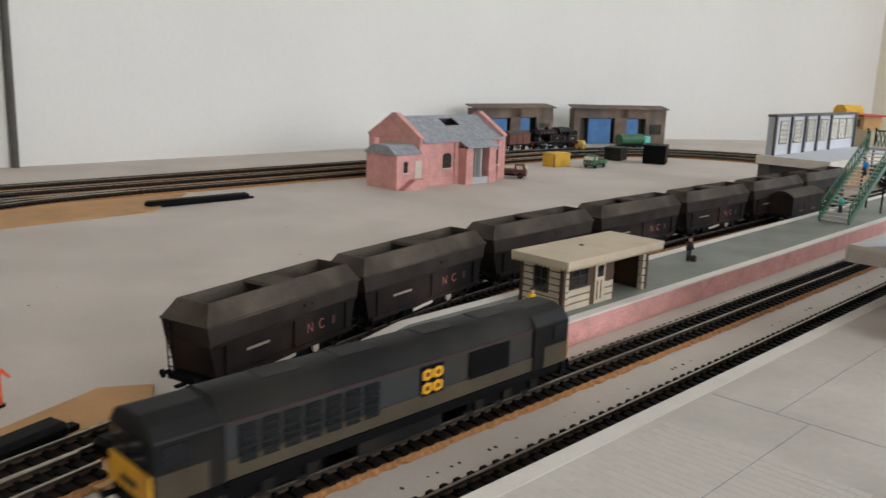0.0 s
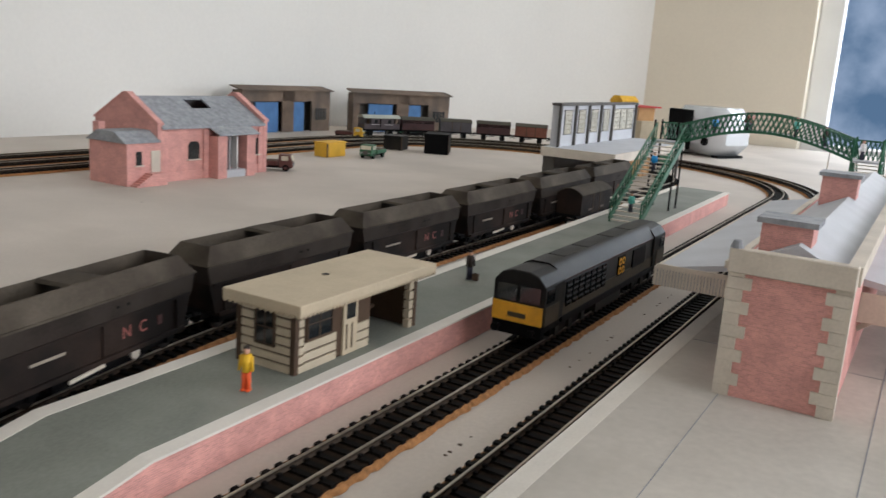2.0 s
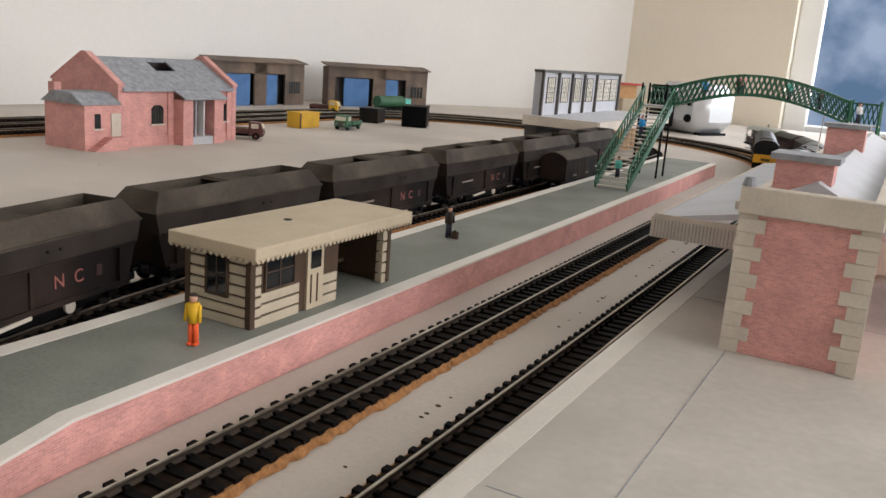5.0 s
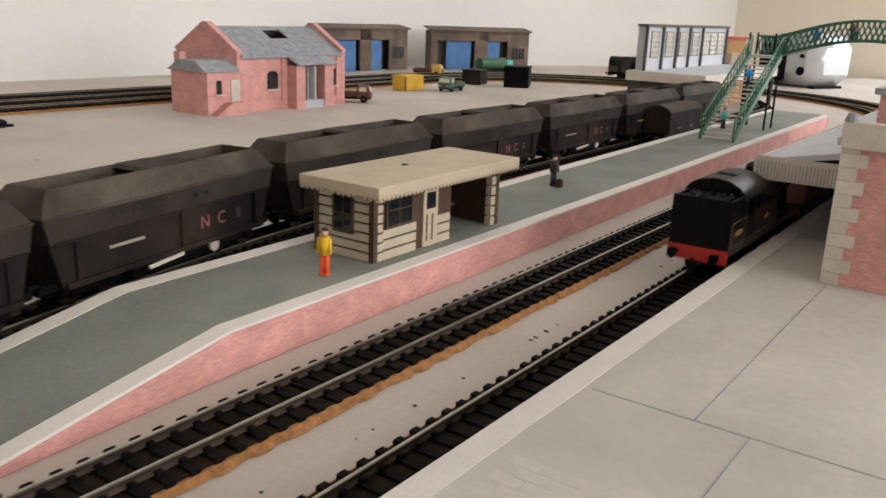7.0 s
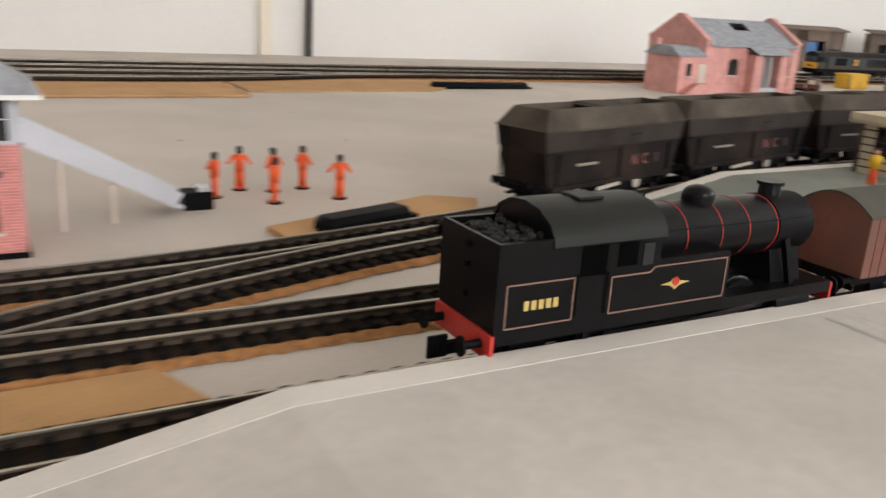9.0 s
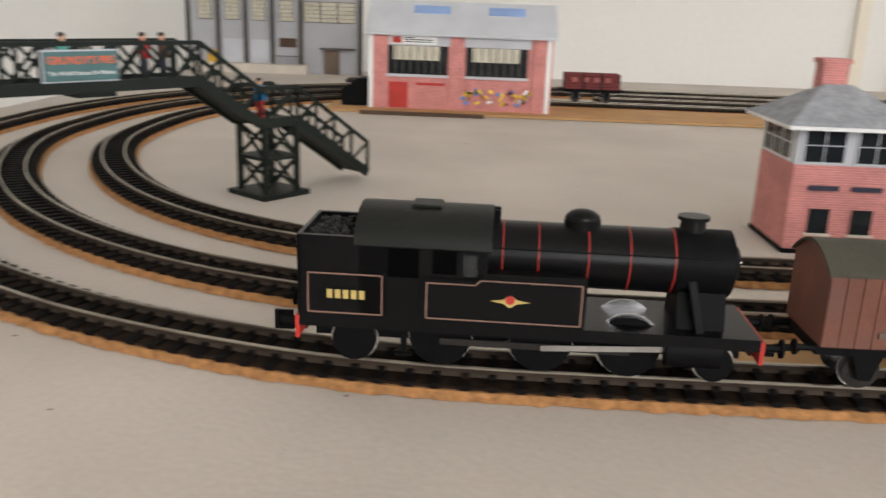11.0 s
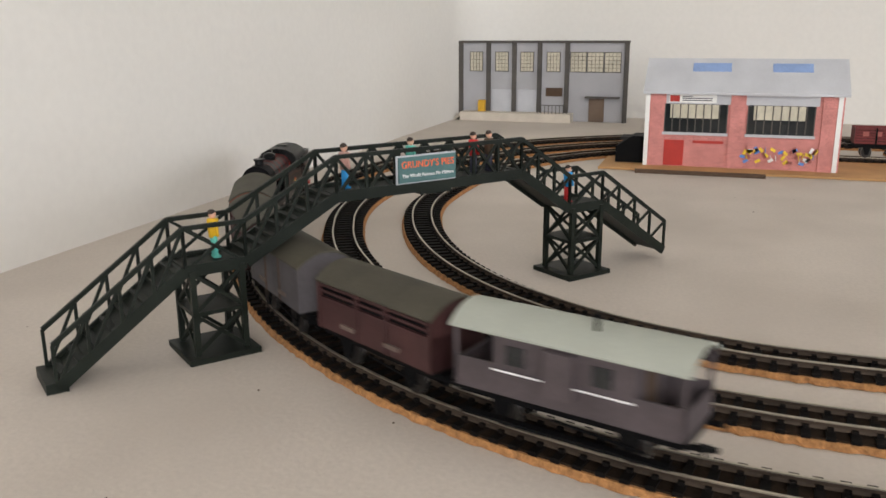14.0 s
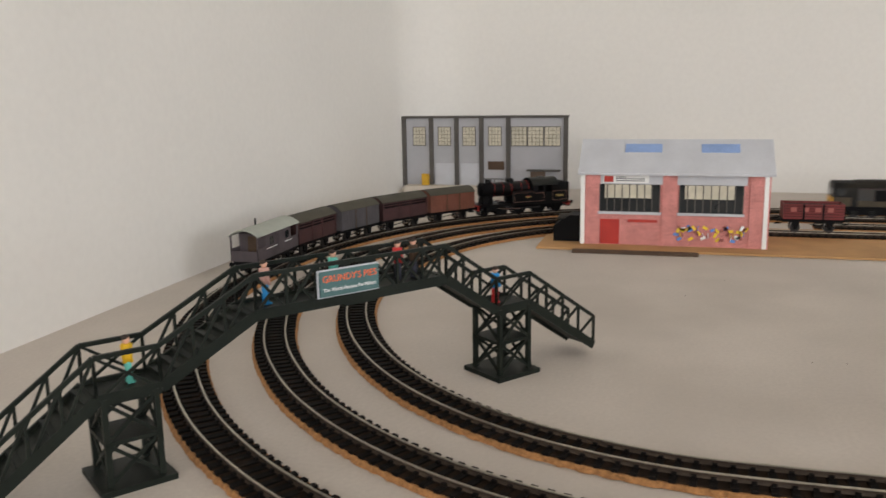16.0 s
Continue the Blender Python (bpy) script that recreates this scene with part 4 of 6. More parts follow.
def station():
    x0, x1, y0, y1, z0, ze = 0.132, 0.190, 1.811, 2.36, HP + 0.0004, 0.092
    t = thing("station_building", "pink brick station building with pale quoins, canopy and chimneys", "model building")
    part("wall", B(x0, x1, y0, y1, z0, ze), "pinkbrick", t)
    part("parapet", B(x0 - 0.002, x1 + 0.0018, y0 - 0.003, y0 + 0.004, ze - 0.004, ze + 0.009), "stone", t, bevel=0.0006)
    part("parapet", B(x1 - 0.004, x1 + 0.003, y0 + 0.004, y1, ze - 0.002, ze + 0.008), "stone", t)
    part("parapet", B(x0 - 0.003, x1 + 0.003, y1 - 0.004, y1 + 0.003, ze - 0.004, ze + 0.009), "stone", t)
    part("cornice", B(x0 - 0.004, x0, y0, y1, ze - 0.003, ze + 0.001), "stone", t)
    part("finial", rod(bmesh.new(), (x0 + 0.001, y0, ze + 0.009), (x0 + 0.001, y0, ze + 0.013), 0.0035, 10, 0.002), "slate", t)
    for i in range(11):
        z = z0 + i * 0.0066
        w = 0.011 if i % 2 else 0.007
        for xa, xb in ((x0 - 0.0014, x0 + w), (x1 - w, x1 + 0.0014)):
            part("quoin", B(xa, xb, y0 - 0.0014, y0 + 0.006, z, z + 0.0064), "stone", t)
    part("roof", prism(bmesh.new(), [(x0 + 0.002, ze), (x1 - 0.004, ze), ((x0 + x1) / 2, ze + 0.013)], "y", y0 + 0.012, y1 - 0.012), "roofgrey", t, "pale grey ridged roof")
    for y, h in ((y0 + 0.022, 0.021), (y0 + 0.27, 0.027)):
        c = part("chimney", B(x0 + 0.008, x0 + 0.034, y, y + 0.022, ze, ze + h), "pinkbrick", t)
        part("cap", B(x0 + 0.0055, x0 + 0.0365, y - 0.0025, y + 0.0245, ze + h, ze + h + 0.003), "slate", c)
    can = part("canopy", prism(bmesh.new(), [(0.072, 0.064), (x0, 0.074), (x0, 0.078), (0.072, 0.0665)], "y", 1.885, 2.30), "roofgrey", t, "pale grey platform canopy")
    part("canopy_edge", B(0.0705, 0.072, 1.885, 2.30, 0.055, 0.067), "stone", can)
    part("canopy_end", B(0.072, x0, 1.884, 1.8855, 0.055, 0.069), "stone", can)
    for i in range(30):
        x = 0.073 + i * 0.002
        part("valance_groove", B(x, x + 0.0003, 1.8835, 1.884, 0.055, 0.066), "slate", can)
    side = part("canopy", prism(bmesh.new(), [(x1, 0.074), (0.27, 0.064), (0.27, 0.067), (x1, 0.078)], "y", 1.90, 2.33), "roofgrey", t)
    part("canopy_edge", B(0.27, 0.2715, 1.90, 2.33, 0.052, 0.067), "stone", side)
    part("canopy_end", B(x1, 0.27, 1.899, 1.9005, 0.052, 0.070), "stone", side)
    for y in (1.91, 2.1, 2.3):
        part("bracket", bar(bmesh.new(), (x1, y, 0.045), (x1 + 0.03, y, 0.069), 0.002, 0.003), "stone", side)


station()


def grey_halt():
    x = -0.30
    t = thing("far_station_building", "grey flat-fronted building with dark pilasters above a wooden base", "model building")
    low_relief_warehouse(t, x, 2.588, 2.958, 0.070, 0.134, "roofgrey", False)
    part("canopy", B(x - 0.02, x + 0.10, 2.575, 2.965, 0.064, 0.070), "roofgrey", t, "pale grey flat canopy")
    part("canopy_edge", B(x + 0.10, x + 0.1015, 2.575, 2.965, 0.056, 0.070), "stone", t)
    part("canopy_edge", B(x - 0.02, x + 0.10, 2.5735, 2.575, 0.056, 0.070), "stone", t)
    part("base_wall", B(x - 0.02, x, 2.585, 2.955, 0.0, 0.064), "darkgrey", t)
    for i in range(14):
        part("panel", B(x + 0.04, x + 0.044, 2.60 + i * 0.026, 2.622 + i * 0.026, 0.004, 0.045), "ply", t)
    for y in (2.58, 2.96):
        part("post", B(x + 0.09, x + 0.094, y - 0.002, y + 0.002, 0.0, 0.064), "darkgrey", t)


grey_halt()


# ---- footbridges ----
def green_footbridge():
    t = thing("green_footbridge", "dark green lattice footbridge with stairs over the tracks", "footbridge")
    y0, yw = 2.445, 0.032
    xa, xb, zd = -0.070, 0.132, 0.108
    half = yw / 2

    def arch(u):
        return zd + 0.022 * math.sin(math.pi * min(1, max(0, u)))
    n = 16
    for s in (-half, half):
        b = bmesh.new()
        for i in range(n):
            u, v = i / n, (i + 1) / n
            p, q = (xa + (xb - xa) * u, y0 + s, arch(u)), (xa + (xb - xa) * v, y0 + s, arch(v))
            bar(b, p, q, 0.0018, 0.003)
            bar(b, (p[0], p[1], p[2] + 0.022), (q[0], q[1], q[2] + 0.022), 0.0018, 0.0022)
        side = part("side_girder", b, "green", t)
        m = 34
        for i in range(m):
            u, v = i / m, (i + 1.6) / m
            lat = bmesh.new()
            bar(lat, (xa + (xb - xa) * u, y0 + s, arch(u)), (xa + (xb - xa) * min(1, v), y0 + s, arch(v) + 0.022), 0.0011, 0.0014)
            bar(lat, (xa + (xb - xa) * u, y0 + s, arch(u) + 0.022), (xa + (xb - xa) * min(1, v), y0 + s, arch(v)), 0.0011, 0.0014)
            part("lattice", lat, "green", side)
    b = bmesh.new()
    for i in range(n):
        u, v = i / n, (i + 1) / n
        bar(b, (xa + (xb - xa) * u, y0, arch(u)), (xa + (xb - xa) * v, y0, arch(v)), 0.0006 + yw * 0.96, 0.0014)
    part("deck", b, "roofgrey", t)
    for x in (xa - 0.016, xb + 0.014):
        L = part("landing", B(x - 0.016, x + 0.016, y0 - half, y0 + half, zd - 0.002, zd), "roofgrey", t)
        for px in (-0.015, 0.015):
            for py in (-half, half):
                part("post", rod(bmesh.new(), (x + px, y0 + py, 0.0), (x + px, y0 + py, zd + 0.026), 0.0013, 8), "green" if x > 0 else "black", L)
        part("rail", bar(bmesh.new(), (x - 0.015, y0 + half, zd + 0.022), (x + 0.015, y0 + half, zd + 0.022), 0.0015, 0.0022), "green", L)
        for k in range(6):
            lat = bar(bmesh.new(), (x - 0.015 + k * 0.005, y0 + half, zd), (x - 0.010 + k * 0.005, y0 + half, zd + 0.022), 0.0011, 0.0014)
            bar(lat, (x - 0.015 + k * 0.005, y0 + half, zd + 0.022), (x - 0.010 + k * 0.005, y0 + half, zd), 0.0011, 0.0014)
            part("lattice", lat, "green", L)
    # stair on the island, coming toward the near end
    xs = xa - 0.010
    foot, top = (2.282, HP + 0.001), (y0 - half, zd)
    for s in (-0.018, 0.018):
        side = part("stair_side", bar(bmesh.new(), (xs + s, foot[0], foot[1] + 0.003), (xs + s, top[0], top[1]), 0.002, 0.008), "green", t)
        part("hand_rail", bar(bmesh.new(), (xs + s, foot[0], foot[1] + 0.024), (xs + s, top[0], top[1] + 0.022), 0.0016, 0.0024), "green", side)
        for i in range(17):
            k = i / 16
            y, z = foot[0] + (top[0] - foot[0]) * k, foot[1] + (top[1] - foot[1]) * k
            part("baluster", bar(bmesh.new(), (xs + s, y, z), (xs + s, y, z + 0.023), 0.0014, 0.0014), "green", side)
    for i in range(20):
        k = (i + 0.5) / 20
        y, z = foot[0] + (top[0] - foot[0]) * k, foot[1] + (top[1] - foot[1]) * k
        part("tread", B(xs - 0.017, xs + 0.017, y - 0.003, y + 0.003, z - 0.0006, z + 0.0006), "stone", t)
    # stair on the far side, going away
    xs = xb + 0.014
    for s in (-0.015, 0.015):
        part("stair_side", bar(bmesh.new(), (xs + s, y0 + half, zd), (xs + s, y0 + 0.16, HP + 0.002), 0.0016, 0.006), "green", t)
        part("hand_rail", bar(bmesh.new(), (xs + s, y0 + half, zd + 0.022), (xs + s, y0 + 0.16, HP + 0.024), 0.0016, 0.0024), "green", t)
    for i in range(18):
        k = (i + 0.5) / 18
        y, z = y0 + half + (0.16 - half) * k, zd + (HP - zd) * k
        part("tread", B(xs - 0.014, xs + 0.014, y - 0.003, y + 0.003, z - 0.0006, z + 0.0006), "stone", t)
    part("ladder", bar(bmesh.new(), (0.100, y0 + 0.02, 0.0005), (0.104, y0 + 0.02, zd + 0.008), 0.003, 0.001), "stone", t)


green_footbridge()


def black_footbridge():
    """Along its own x axis from the near foot to the far one."""
    ang = math.degrees(math.atan2(0.158, -0.2045))
    t = thing("black_footbridge", "blackish green plastic truss footbridge with an advertising board", "footbridge", pose(-0.005, 0.642, 0, 0, 0, ang) @ Matrix.Diagonal((1, 1, 1.045, 1)))
    W = 0.026
    h = W / 2
    rail = 0.021
    zl, zt = 0.047, 0.074
    S = 0.258
    for x in (0.0, S):
        tw = part("tower", B(x - 0.019, x + 0.019, -0.019, 0.019, 0.0, 0.003), "bridge", t, "tower base plate")
        for px in (-0.013, 0.013):
            for py in (-h, h):
                part("leg", bar(bmesh.new(), (x + px, py, 0.003), (x + px, py, zl), 0.003, 0.003), "bridge", tw)
        for z0, z1 in ((0.004, 0.024), (0.025, 0.045)):
            for py in (-h, h):
                b = bar(bmesh.new(), (x - 0.013, py, z0), (x + 0.013, py, z1), 0.0014, 0.0018)
                bar(b, (x - 0.013, py, z1), (x + 0.013, py, z0), 0.0014, 0.0018)
                part("cross_brace", b, "bridge", tw)
            for px in (-0.013, 0.013):
                b = bar(bmesh.new(), (x + px, -h, z0), (x + px, h, z1), 0.0014, 0.0018)
                bar(b, (x + px, -h, z1), (x + px, h, z0), 0.0014, 0.0018)
                part("cross_brace", b, "bridge", tw)
        part("ring_beam", B(x - 0.0145, x + 0.0145, -h - 0.0015, h + 0.0015, 0.0235, 0.0255), "bridge", tw)

    def run(name, p, q, panels):
        """A flight or span: deck, two truss sides with top rail and zigzag."""
        (x0, z0), (x1, z1) = p, q
        f = part(name, bar(bmesh.new(), (x0, 0, z0), (x1, 0, z1), W, 0.002), "bridge", t)
        for s in (-h, h):
            part("lower_rail", bar(bmesh.new(), (x0, s, z0), (x1, s, z1), 0.002, 0.006), "bridge", f)
            part("top_rail", bar(bmesh.new(), (x0, s, z0 + rail), (x1, s, z1 + rail), 0.002, 0.0022), "bridge", f)
            for i in range(panels + 1):
                k = i / panels
                x, z = x0 + (x1 - x0) * k, z0 + (z1 - z0) * k
                part("upright", bar(bmesh.new(), (x, s, z), (x, s, z + rail), 0.0016, 0.0016), "bridge", f)
                if i < panels:
                    k2 = (i + 1) / panels
                    xb, zb = x0 + (x1 - x0) * k2, z0 + (z1 - z0) * k2
                    b = bar(bmesh.new(), (x, s, z), (xb, s, zb + rail), 0.0013, 0.0015)
                    if abs(z1 - z0) < 0.001:
                        bar(b, (x, s, z + rail), (xb, s, zb), 0.0013, 0.0015)
                    part("diagonal", b, "bridge", f)
        if abs(z1 - z0) > 0.001:
            for i in range(8):
                k = (i + 0.5) / 8
                x, z = x0 + (x1 - x0) * k, z0 + (z1 - z0) * k
                part("tread", B(x - 0.002, x + 0.002, -h, h, z + 0.0012, z + 0.003), "bridge", f)
        return f
    run("stair_flight", (-0.081, 0.002), (-0.016, zl), 4)
    run("landing", (-0.016, zl), (0.016, zl), 1)
    run("stair_flight", (0.016, zl), (0.070, zt), 3)
    run("main_span", (0.070, zt), (0.200, zt), 7)
    run("stair_flight", (0.200, zt), (S - 0.016, zl), 3)
    run("landing", (S - 0.016, zl), (S + 0.014, zl), 1)
    run("stair_flight", (S + 0.014, zl), (S + 0.079, 0.006), 4)
    part("foot", B(-0.086, -0.076, -h - 0.001, h + 0.001, 0.0, 0.005), "bridge", t)
    # advertising board on the side that faces the camera
    sb = part("sign_board", B(0.108, 0.147, -h - 0.0035, -h - 0.002, 0.0775, 0.0915), "signgreen", t, "dark teal advertising board")
    part("sign_border", B(0.107, 0.148, -h - 0.002, -h - 0.0012, 0.0767, 0.0923), "roofgrey", sb)
    turn = Matrix.Translation((0.1275, -h - 0.0037, 0.0872)) @ pose(0, 0, 0, 90, 0, 0)
    writing("GRUNDY'S PIES", 0.0053, "signorange", sb, turn)
    writing("The World Famous Pie Makers", 0.0028, "signwhite", sb, Matrix.Translation((0.1275, -h - 0.0037, 0.0812)) @ pose(0, 0, 0, 90, 0, 0))
    part("lamp_box", B(0.128, 0.150, -0.008, 0.008, zt - 0.006, zt - 0.002), "bridge", t)
    return t


BB = black_footbridge()


# ---- small figures (painted model figures, each one mesh) ----
def figure(label, m, mats, group, arms=0.0, base=None, h=0.0235):
    """A painted model figure in one mesh: mats = trousers, coat, head."""
    bm = bmesh.new()
    cuts = []

    def mark():
        cuts.append(len(bm.faces))
    k = h / 0.0235
    for s in (-1, 1):
        rod(bm, (s * 0.0013 * k, 0, 0), (s * 0.0011 * k, 0, 0.0105 * k), 0.0012 * k, 8, 0.0014 * k)
        box(bm, s * 0.0013 * k - 0.001 * k, s * 0.0013 * k + 0.001 * k, -0.0022 * k, 0.0012 * k, 0, 0.0009 * k)
    mark()
    rod(bm, (0, 0, 0.0098 * k), (0, 0, 0.0185 * k), 0.0023 * k, 10, 0.0028 * k)
    for s in (-1, 1):
        rod(bm, (s * 0.0028 * k, 0, 0.018 * k), (s * (0.0034 + arms * 0.004) * k, -0.001 * k, (0.0105 + arms * 0.004) * k), 0.001 * k, 6, 0.0008 * k)
    mark()
    ball(bm, (0, 0, 0.0208 * k), 0.0018 * k, 1.15)
    mark()
    ball(bm, (0, 0.0003 * k, 0.0218 * k), 0.0018 * k, 0.8)
    if base:
        bmesh.ops.recalc_face_normals(bm, faces=bm.faces)
    bmesh.ops.recalc_face_normals(bm, faces=bm.faces)
    me = bpy.data.meshes.new("model_figure")
    bm.to_mesh(me)
    bm.free()
    for q in (*mats, "hair"):
        me.materials.append(M[q])
    for i, p in enumerate(me.polygons):
        p.material_index = sum(i >= c for c in cuts)
        p.use_smooth = True
    ob = new("model_figure", me)
    ob.matrix_world = m
    return tagged(ob, label, "model figure", group)


figure("small painted figure in yellow top and orange trousers on the platform", pose(-0.060, 1.652, HP + 0.0006, 0, 0, 20), ("orange", "fig_yellow", "skin"), "figures on the platform")
figure("small painted figure in dark suit standing on the platform", pose(-0.087, 1.929, HP + 0.0006, 0, 0, 60), ("fig_dark", "hair", "skin"), "figures on the platform")
case = thing("suitcase", "tiny brown suitcase beside a figure on the platform", "suitcase")
part("case", B(-0.0835, -0.0785, 1.927, 1.929, HP + 0.0006, HP + 0.0060), "brown", case)
part("handle", B(-0.0818, -0.0802, 1.9276, 1.9284, HP + 0.0060, HP + 0.0068), "black", case)
for x, y, rz in ((-0.205, 1.265, 10), (-0.221, 1.284, 70), (-0.184, 1.294, -30), (-0.212, 1.302, 120), (-0.216, 1.322, 200), (-0.185, 1.334, 260)):
    figure("small painted track worker in bright orange overalls on the board", pose(x, y, 0.0008, 0, 0, rz), ("orange", "orange", "hair"), "orange track workers", arms=0.7, h=0.0265)
    pad = thing("figure_base", "tiny black plastic base under a track worker", "base", pose(x, y, 0))
    part("disc", rod(bmesh.new(), (0, 0, 0), (0, 0, 0.0008), 0.0042, 14), "black", pad)
bbm = pose(-0.005, 0.642, 0, 0, 0, math.degrees(math.atan2(0.158, -0.2045)))
for sx, z, coat, leg, tone in ((0.004, 0.0485, "fig_yellow", "fig_teal", "yellow"), (0.082, 0.0755, "fig_pink", "fig_blue", "pink"), (0.126, 0.0755, "fig_teal", "fig_dark", "teal"), (0.172, 0.0755, "fig_red", "fig_dark", "red"), (0.184, 0.0755, "brown", "fig_dark", "brown"), (0.252, 0.0485, "fig_blue", "fig_red", "blue")):
    figure("small painted figure in %s coat standing on the black footbridge" % tone, bbm @ pose(sx, 0.0, z * 1.045, 0, 0, 90), (leg, coat, "skin"), "figures on the black footbridge", h=0.026)
for x, coat in ((-0.03, "fig_blue"), (0.008, "vanbrown"), (0.013, "fig_pink"), (0.065, "fig_teal"), (0.098, "hair"), (0.140, "signwhite")):
    z = 0.1088 + 0.022 * math.sin(math.pi * min(1, (x + 0.070) / 0.202))
    figure("small painted figure standing on the green footbridge", pose(x, 2.445, z, 0, 0, 40), ("fig_dark", coat, "skin"), "figures on the green footbridge")
for y, coat in ((2.372, "fig_blue"), (2.300, "fig_teal")):
    figure("small painted figure climbing the green footbridge stair", pose(-0.080, y, 0.0211 + (y - 2.282) * 0.596, 0, 0, 40), ("fig_dark", coat, "skin"), "figures on the green footbridge")


# ---- rolling stock: local +y is forward, z = 0 at the rail top ----
def wheelset(t, y, r, mat="wheel", spokes=False):
    w = part("wheelset", rod(bmesh.new(), (-0.0085, y, r), (0.0085, y, r), 0.0012, 8), "wheel", t)
    for s in (-1, 1):
        part("wheel", rod(bmesh.new(), (s * 0.0072, y, r), (s * 0.0095, y, r), r, 20), mat, w, smooth=True)
        part("tyre", rod(bmesh.new(), (s * 0.0067, y, r), (s * 0.0073, y, r), r + 0.0007, 20), "steel", w)


def buffers(t, y, d, z=0.0145, mat="black"):
    for s in (-1, 1):
        b = part("buffer", rod(bmesh.new(), (s * 0.0115, y, z), (s * 0.0115, y + d * 0.006, z), 0.0012, 8), mat, t)
        part("buffer_head", rod(bmesh.new(), (s * 0.0115, y + d * 0.006, z), (s * 0.0115, y + d * 0.0068, z), 0.0026, 12), mat, b)
    part("coupling", bar(bmesh.new(), (0, y, z - 0.005), (0, y + d * 0.008, z - 0.005), 0.0025, 0.0016), "black", t)


def four_wheel_chassis(t, L):
    part("solebar", B(-0.0125, 0.0125, -L / 2, L / 2, 0.0125, 0.0165), "black", t)
    for y in (-L * 0.28, L * 0.28):
        wheelset(t, y, 0.0062)
        for s in (-1, 1):
            part("axle_guard", prism(bmesh.new(), [(y - 0.005, 0.0128), (y + 0.005, 0.0128), (y + 0.002, 0.004), (y - 0.002, 0.004)], "x", s * 0.0118 - 0.0008, s * 0.0118 + 0.0008), "black", t)
    for s in (-1, 1):
        part("brake_lever", bar(bmesh.new(), (s * 0.0128, -L * 0.05, 0.0105), (s * 0.0128, L * 0.36, 0.0075), 0.0006, 0.001), "black", t)
    buffers(t, L / 2, 1)
    buffers(t, -L / 2, -1)


def arc_roof(L, w, z0, rise, over=0.001, n=10):
    pts = []
    for i in range(n + 1):
        u = -1 + 2 * i / n
        pts.append((u * (w / 2 + over), z0 + rise * (1 - u * u)))
    pts += [(p[0], p[1] - 0.0009) for p in reversed(pts)]
    return prism(bmesh.new(), pts, "y", -L / 2 - over, L / 2 + over)


def goods_van(name, label, body, roof, L=0.078, kind="van", group="wagons of the goods train"):
    t = thing(name, label, "railway wagon", group=group)
    four_wheel_chassis(t, L)
    W, z0, z1 = 0.031, 0.0165, 0.041
    if kind == "cattle":
        part("body", B(-W / 2, W / 2, -L / 2, L / 2, z0, z0 + 0.016), body, t)
        part("interior", B(-W / 2 + 0.002, W / 2 - 0.002, -L / 2 + 0.001, L / 2 - 0.001, z0 + 0.016, z1), "black", t)
        for s in (-1, 1):
            for z in (0.0355, 0.0385, 0.0402):
                part("slat", B(s * (W / 2 - 0.001), s * W / 2, -L / 2, L / 2, z - 0.0006, z + 0.0006) if s > 0 else B(-W / 2, -W / 2 + 0.001, -L / 2, L / 2, z - 0.0006, z + 0.0006), body, t)
            for y in (-L / 2, -L * 0.14, L * 0.12, L / 2 - 0.002):
                xa, xb = sorted((s * (W / 2 - 0.001), s * (W / 2 + 0.0007)))
                part("post", B(xa, xb, y, y + 0.002, z0, z1), body, t)
        for y in (-L / 2, L / 2 - 0.001):
            part("end", B(-W / 2, W / 2, y, y + 0.001, z0, z1), body, t)
    else:
        part("body", B(-W / 2, W / 2, -L / 2, L / 2, z0, z1), body, t)
        n = 15
        for s in (-1, 1):
            for i in range(n):
                y = -L / 2 + L * i / n
                xa, xb = sorted((s * W / 2, s * (W / 2 + 0.0004)))
                part("plank", B(xa, xb, y + 0.0002, y + L / n - 0.0002, z0, z1), body, t)
            for y in (-0.012, 0.010):
                xa, xb = sorted((s * W / 2, s * (W / 2 + 0.0009)))
                part("strap", B(xa, xb, y, y + 0.0014, z0, z1), "brown", t)
    for e in (-1, 1):
        part("end_top", prism(bmesh.new(), [(-W / 2, z1), (W / 2, z1), (W * 0.3, z1 + 0.0048), (0, z1 + 0.0064), (-W * 0.3, z1 + 0.0048)], "y", *sorted((e * (L / 2 - 0.001), e * L / 2))), body, t)
    part("roof", arc_roof(L, W, z1, 0.0072), roof, t, smooth=True)
    for y in (-L * 0.2, L * 0.2):
        part("plate", B(W / 2, W / 2 + 0.0012, y - 0.006, y + 0.004, z0 + 0.004, z0 + 0.006), "faint", t, "small faded number panel")
    return t


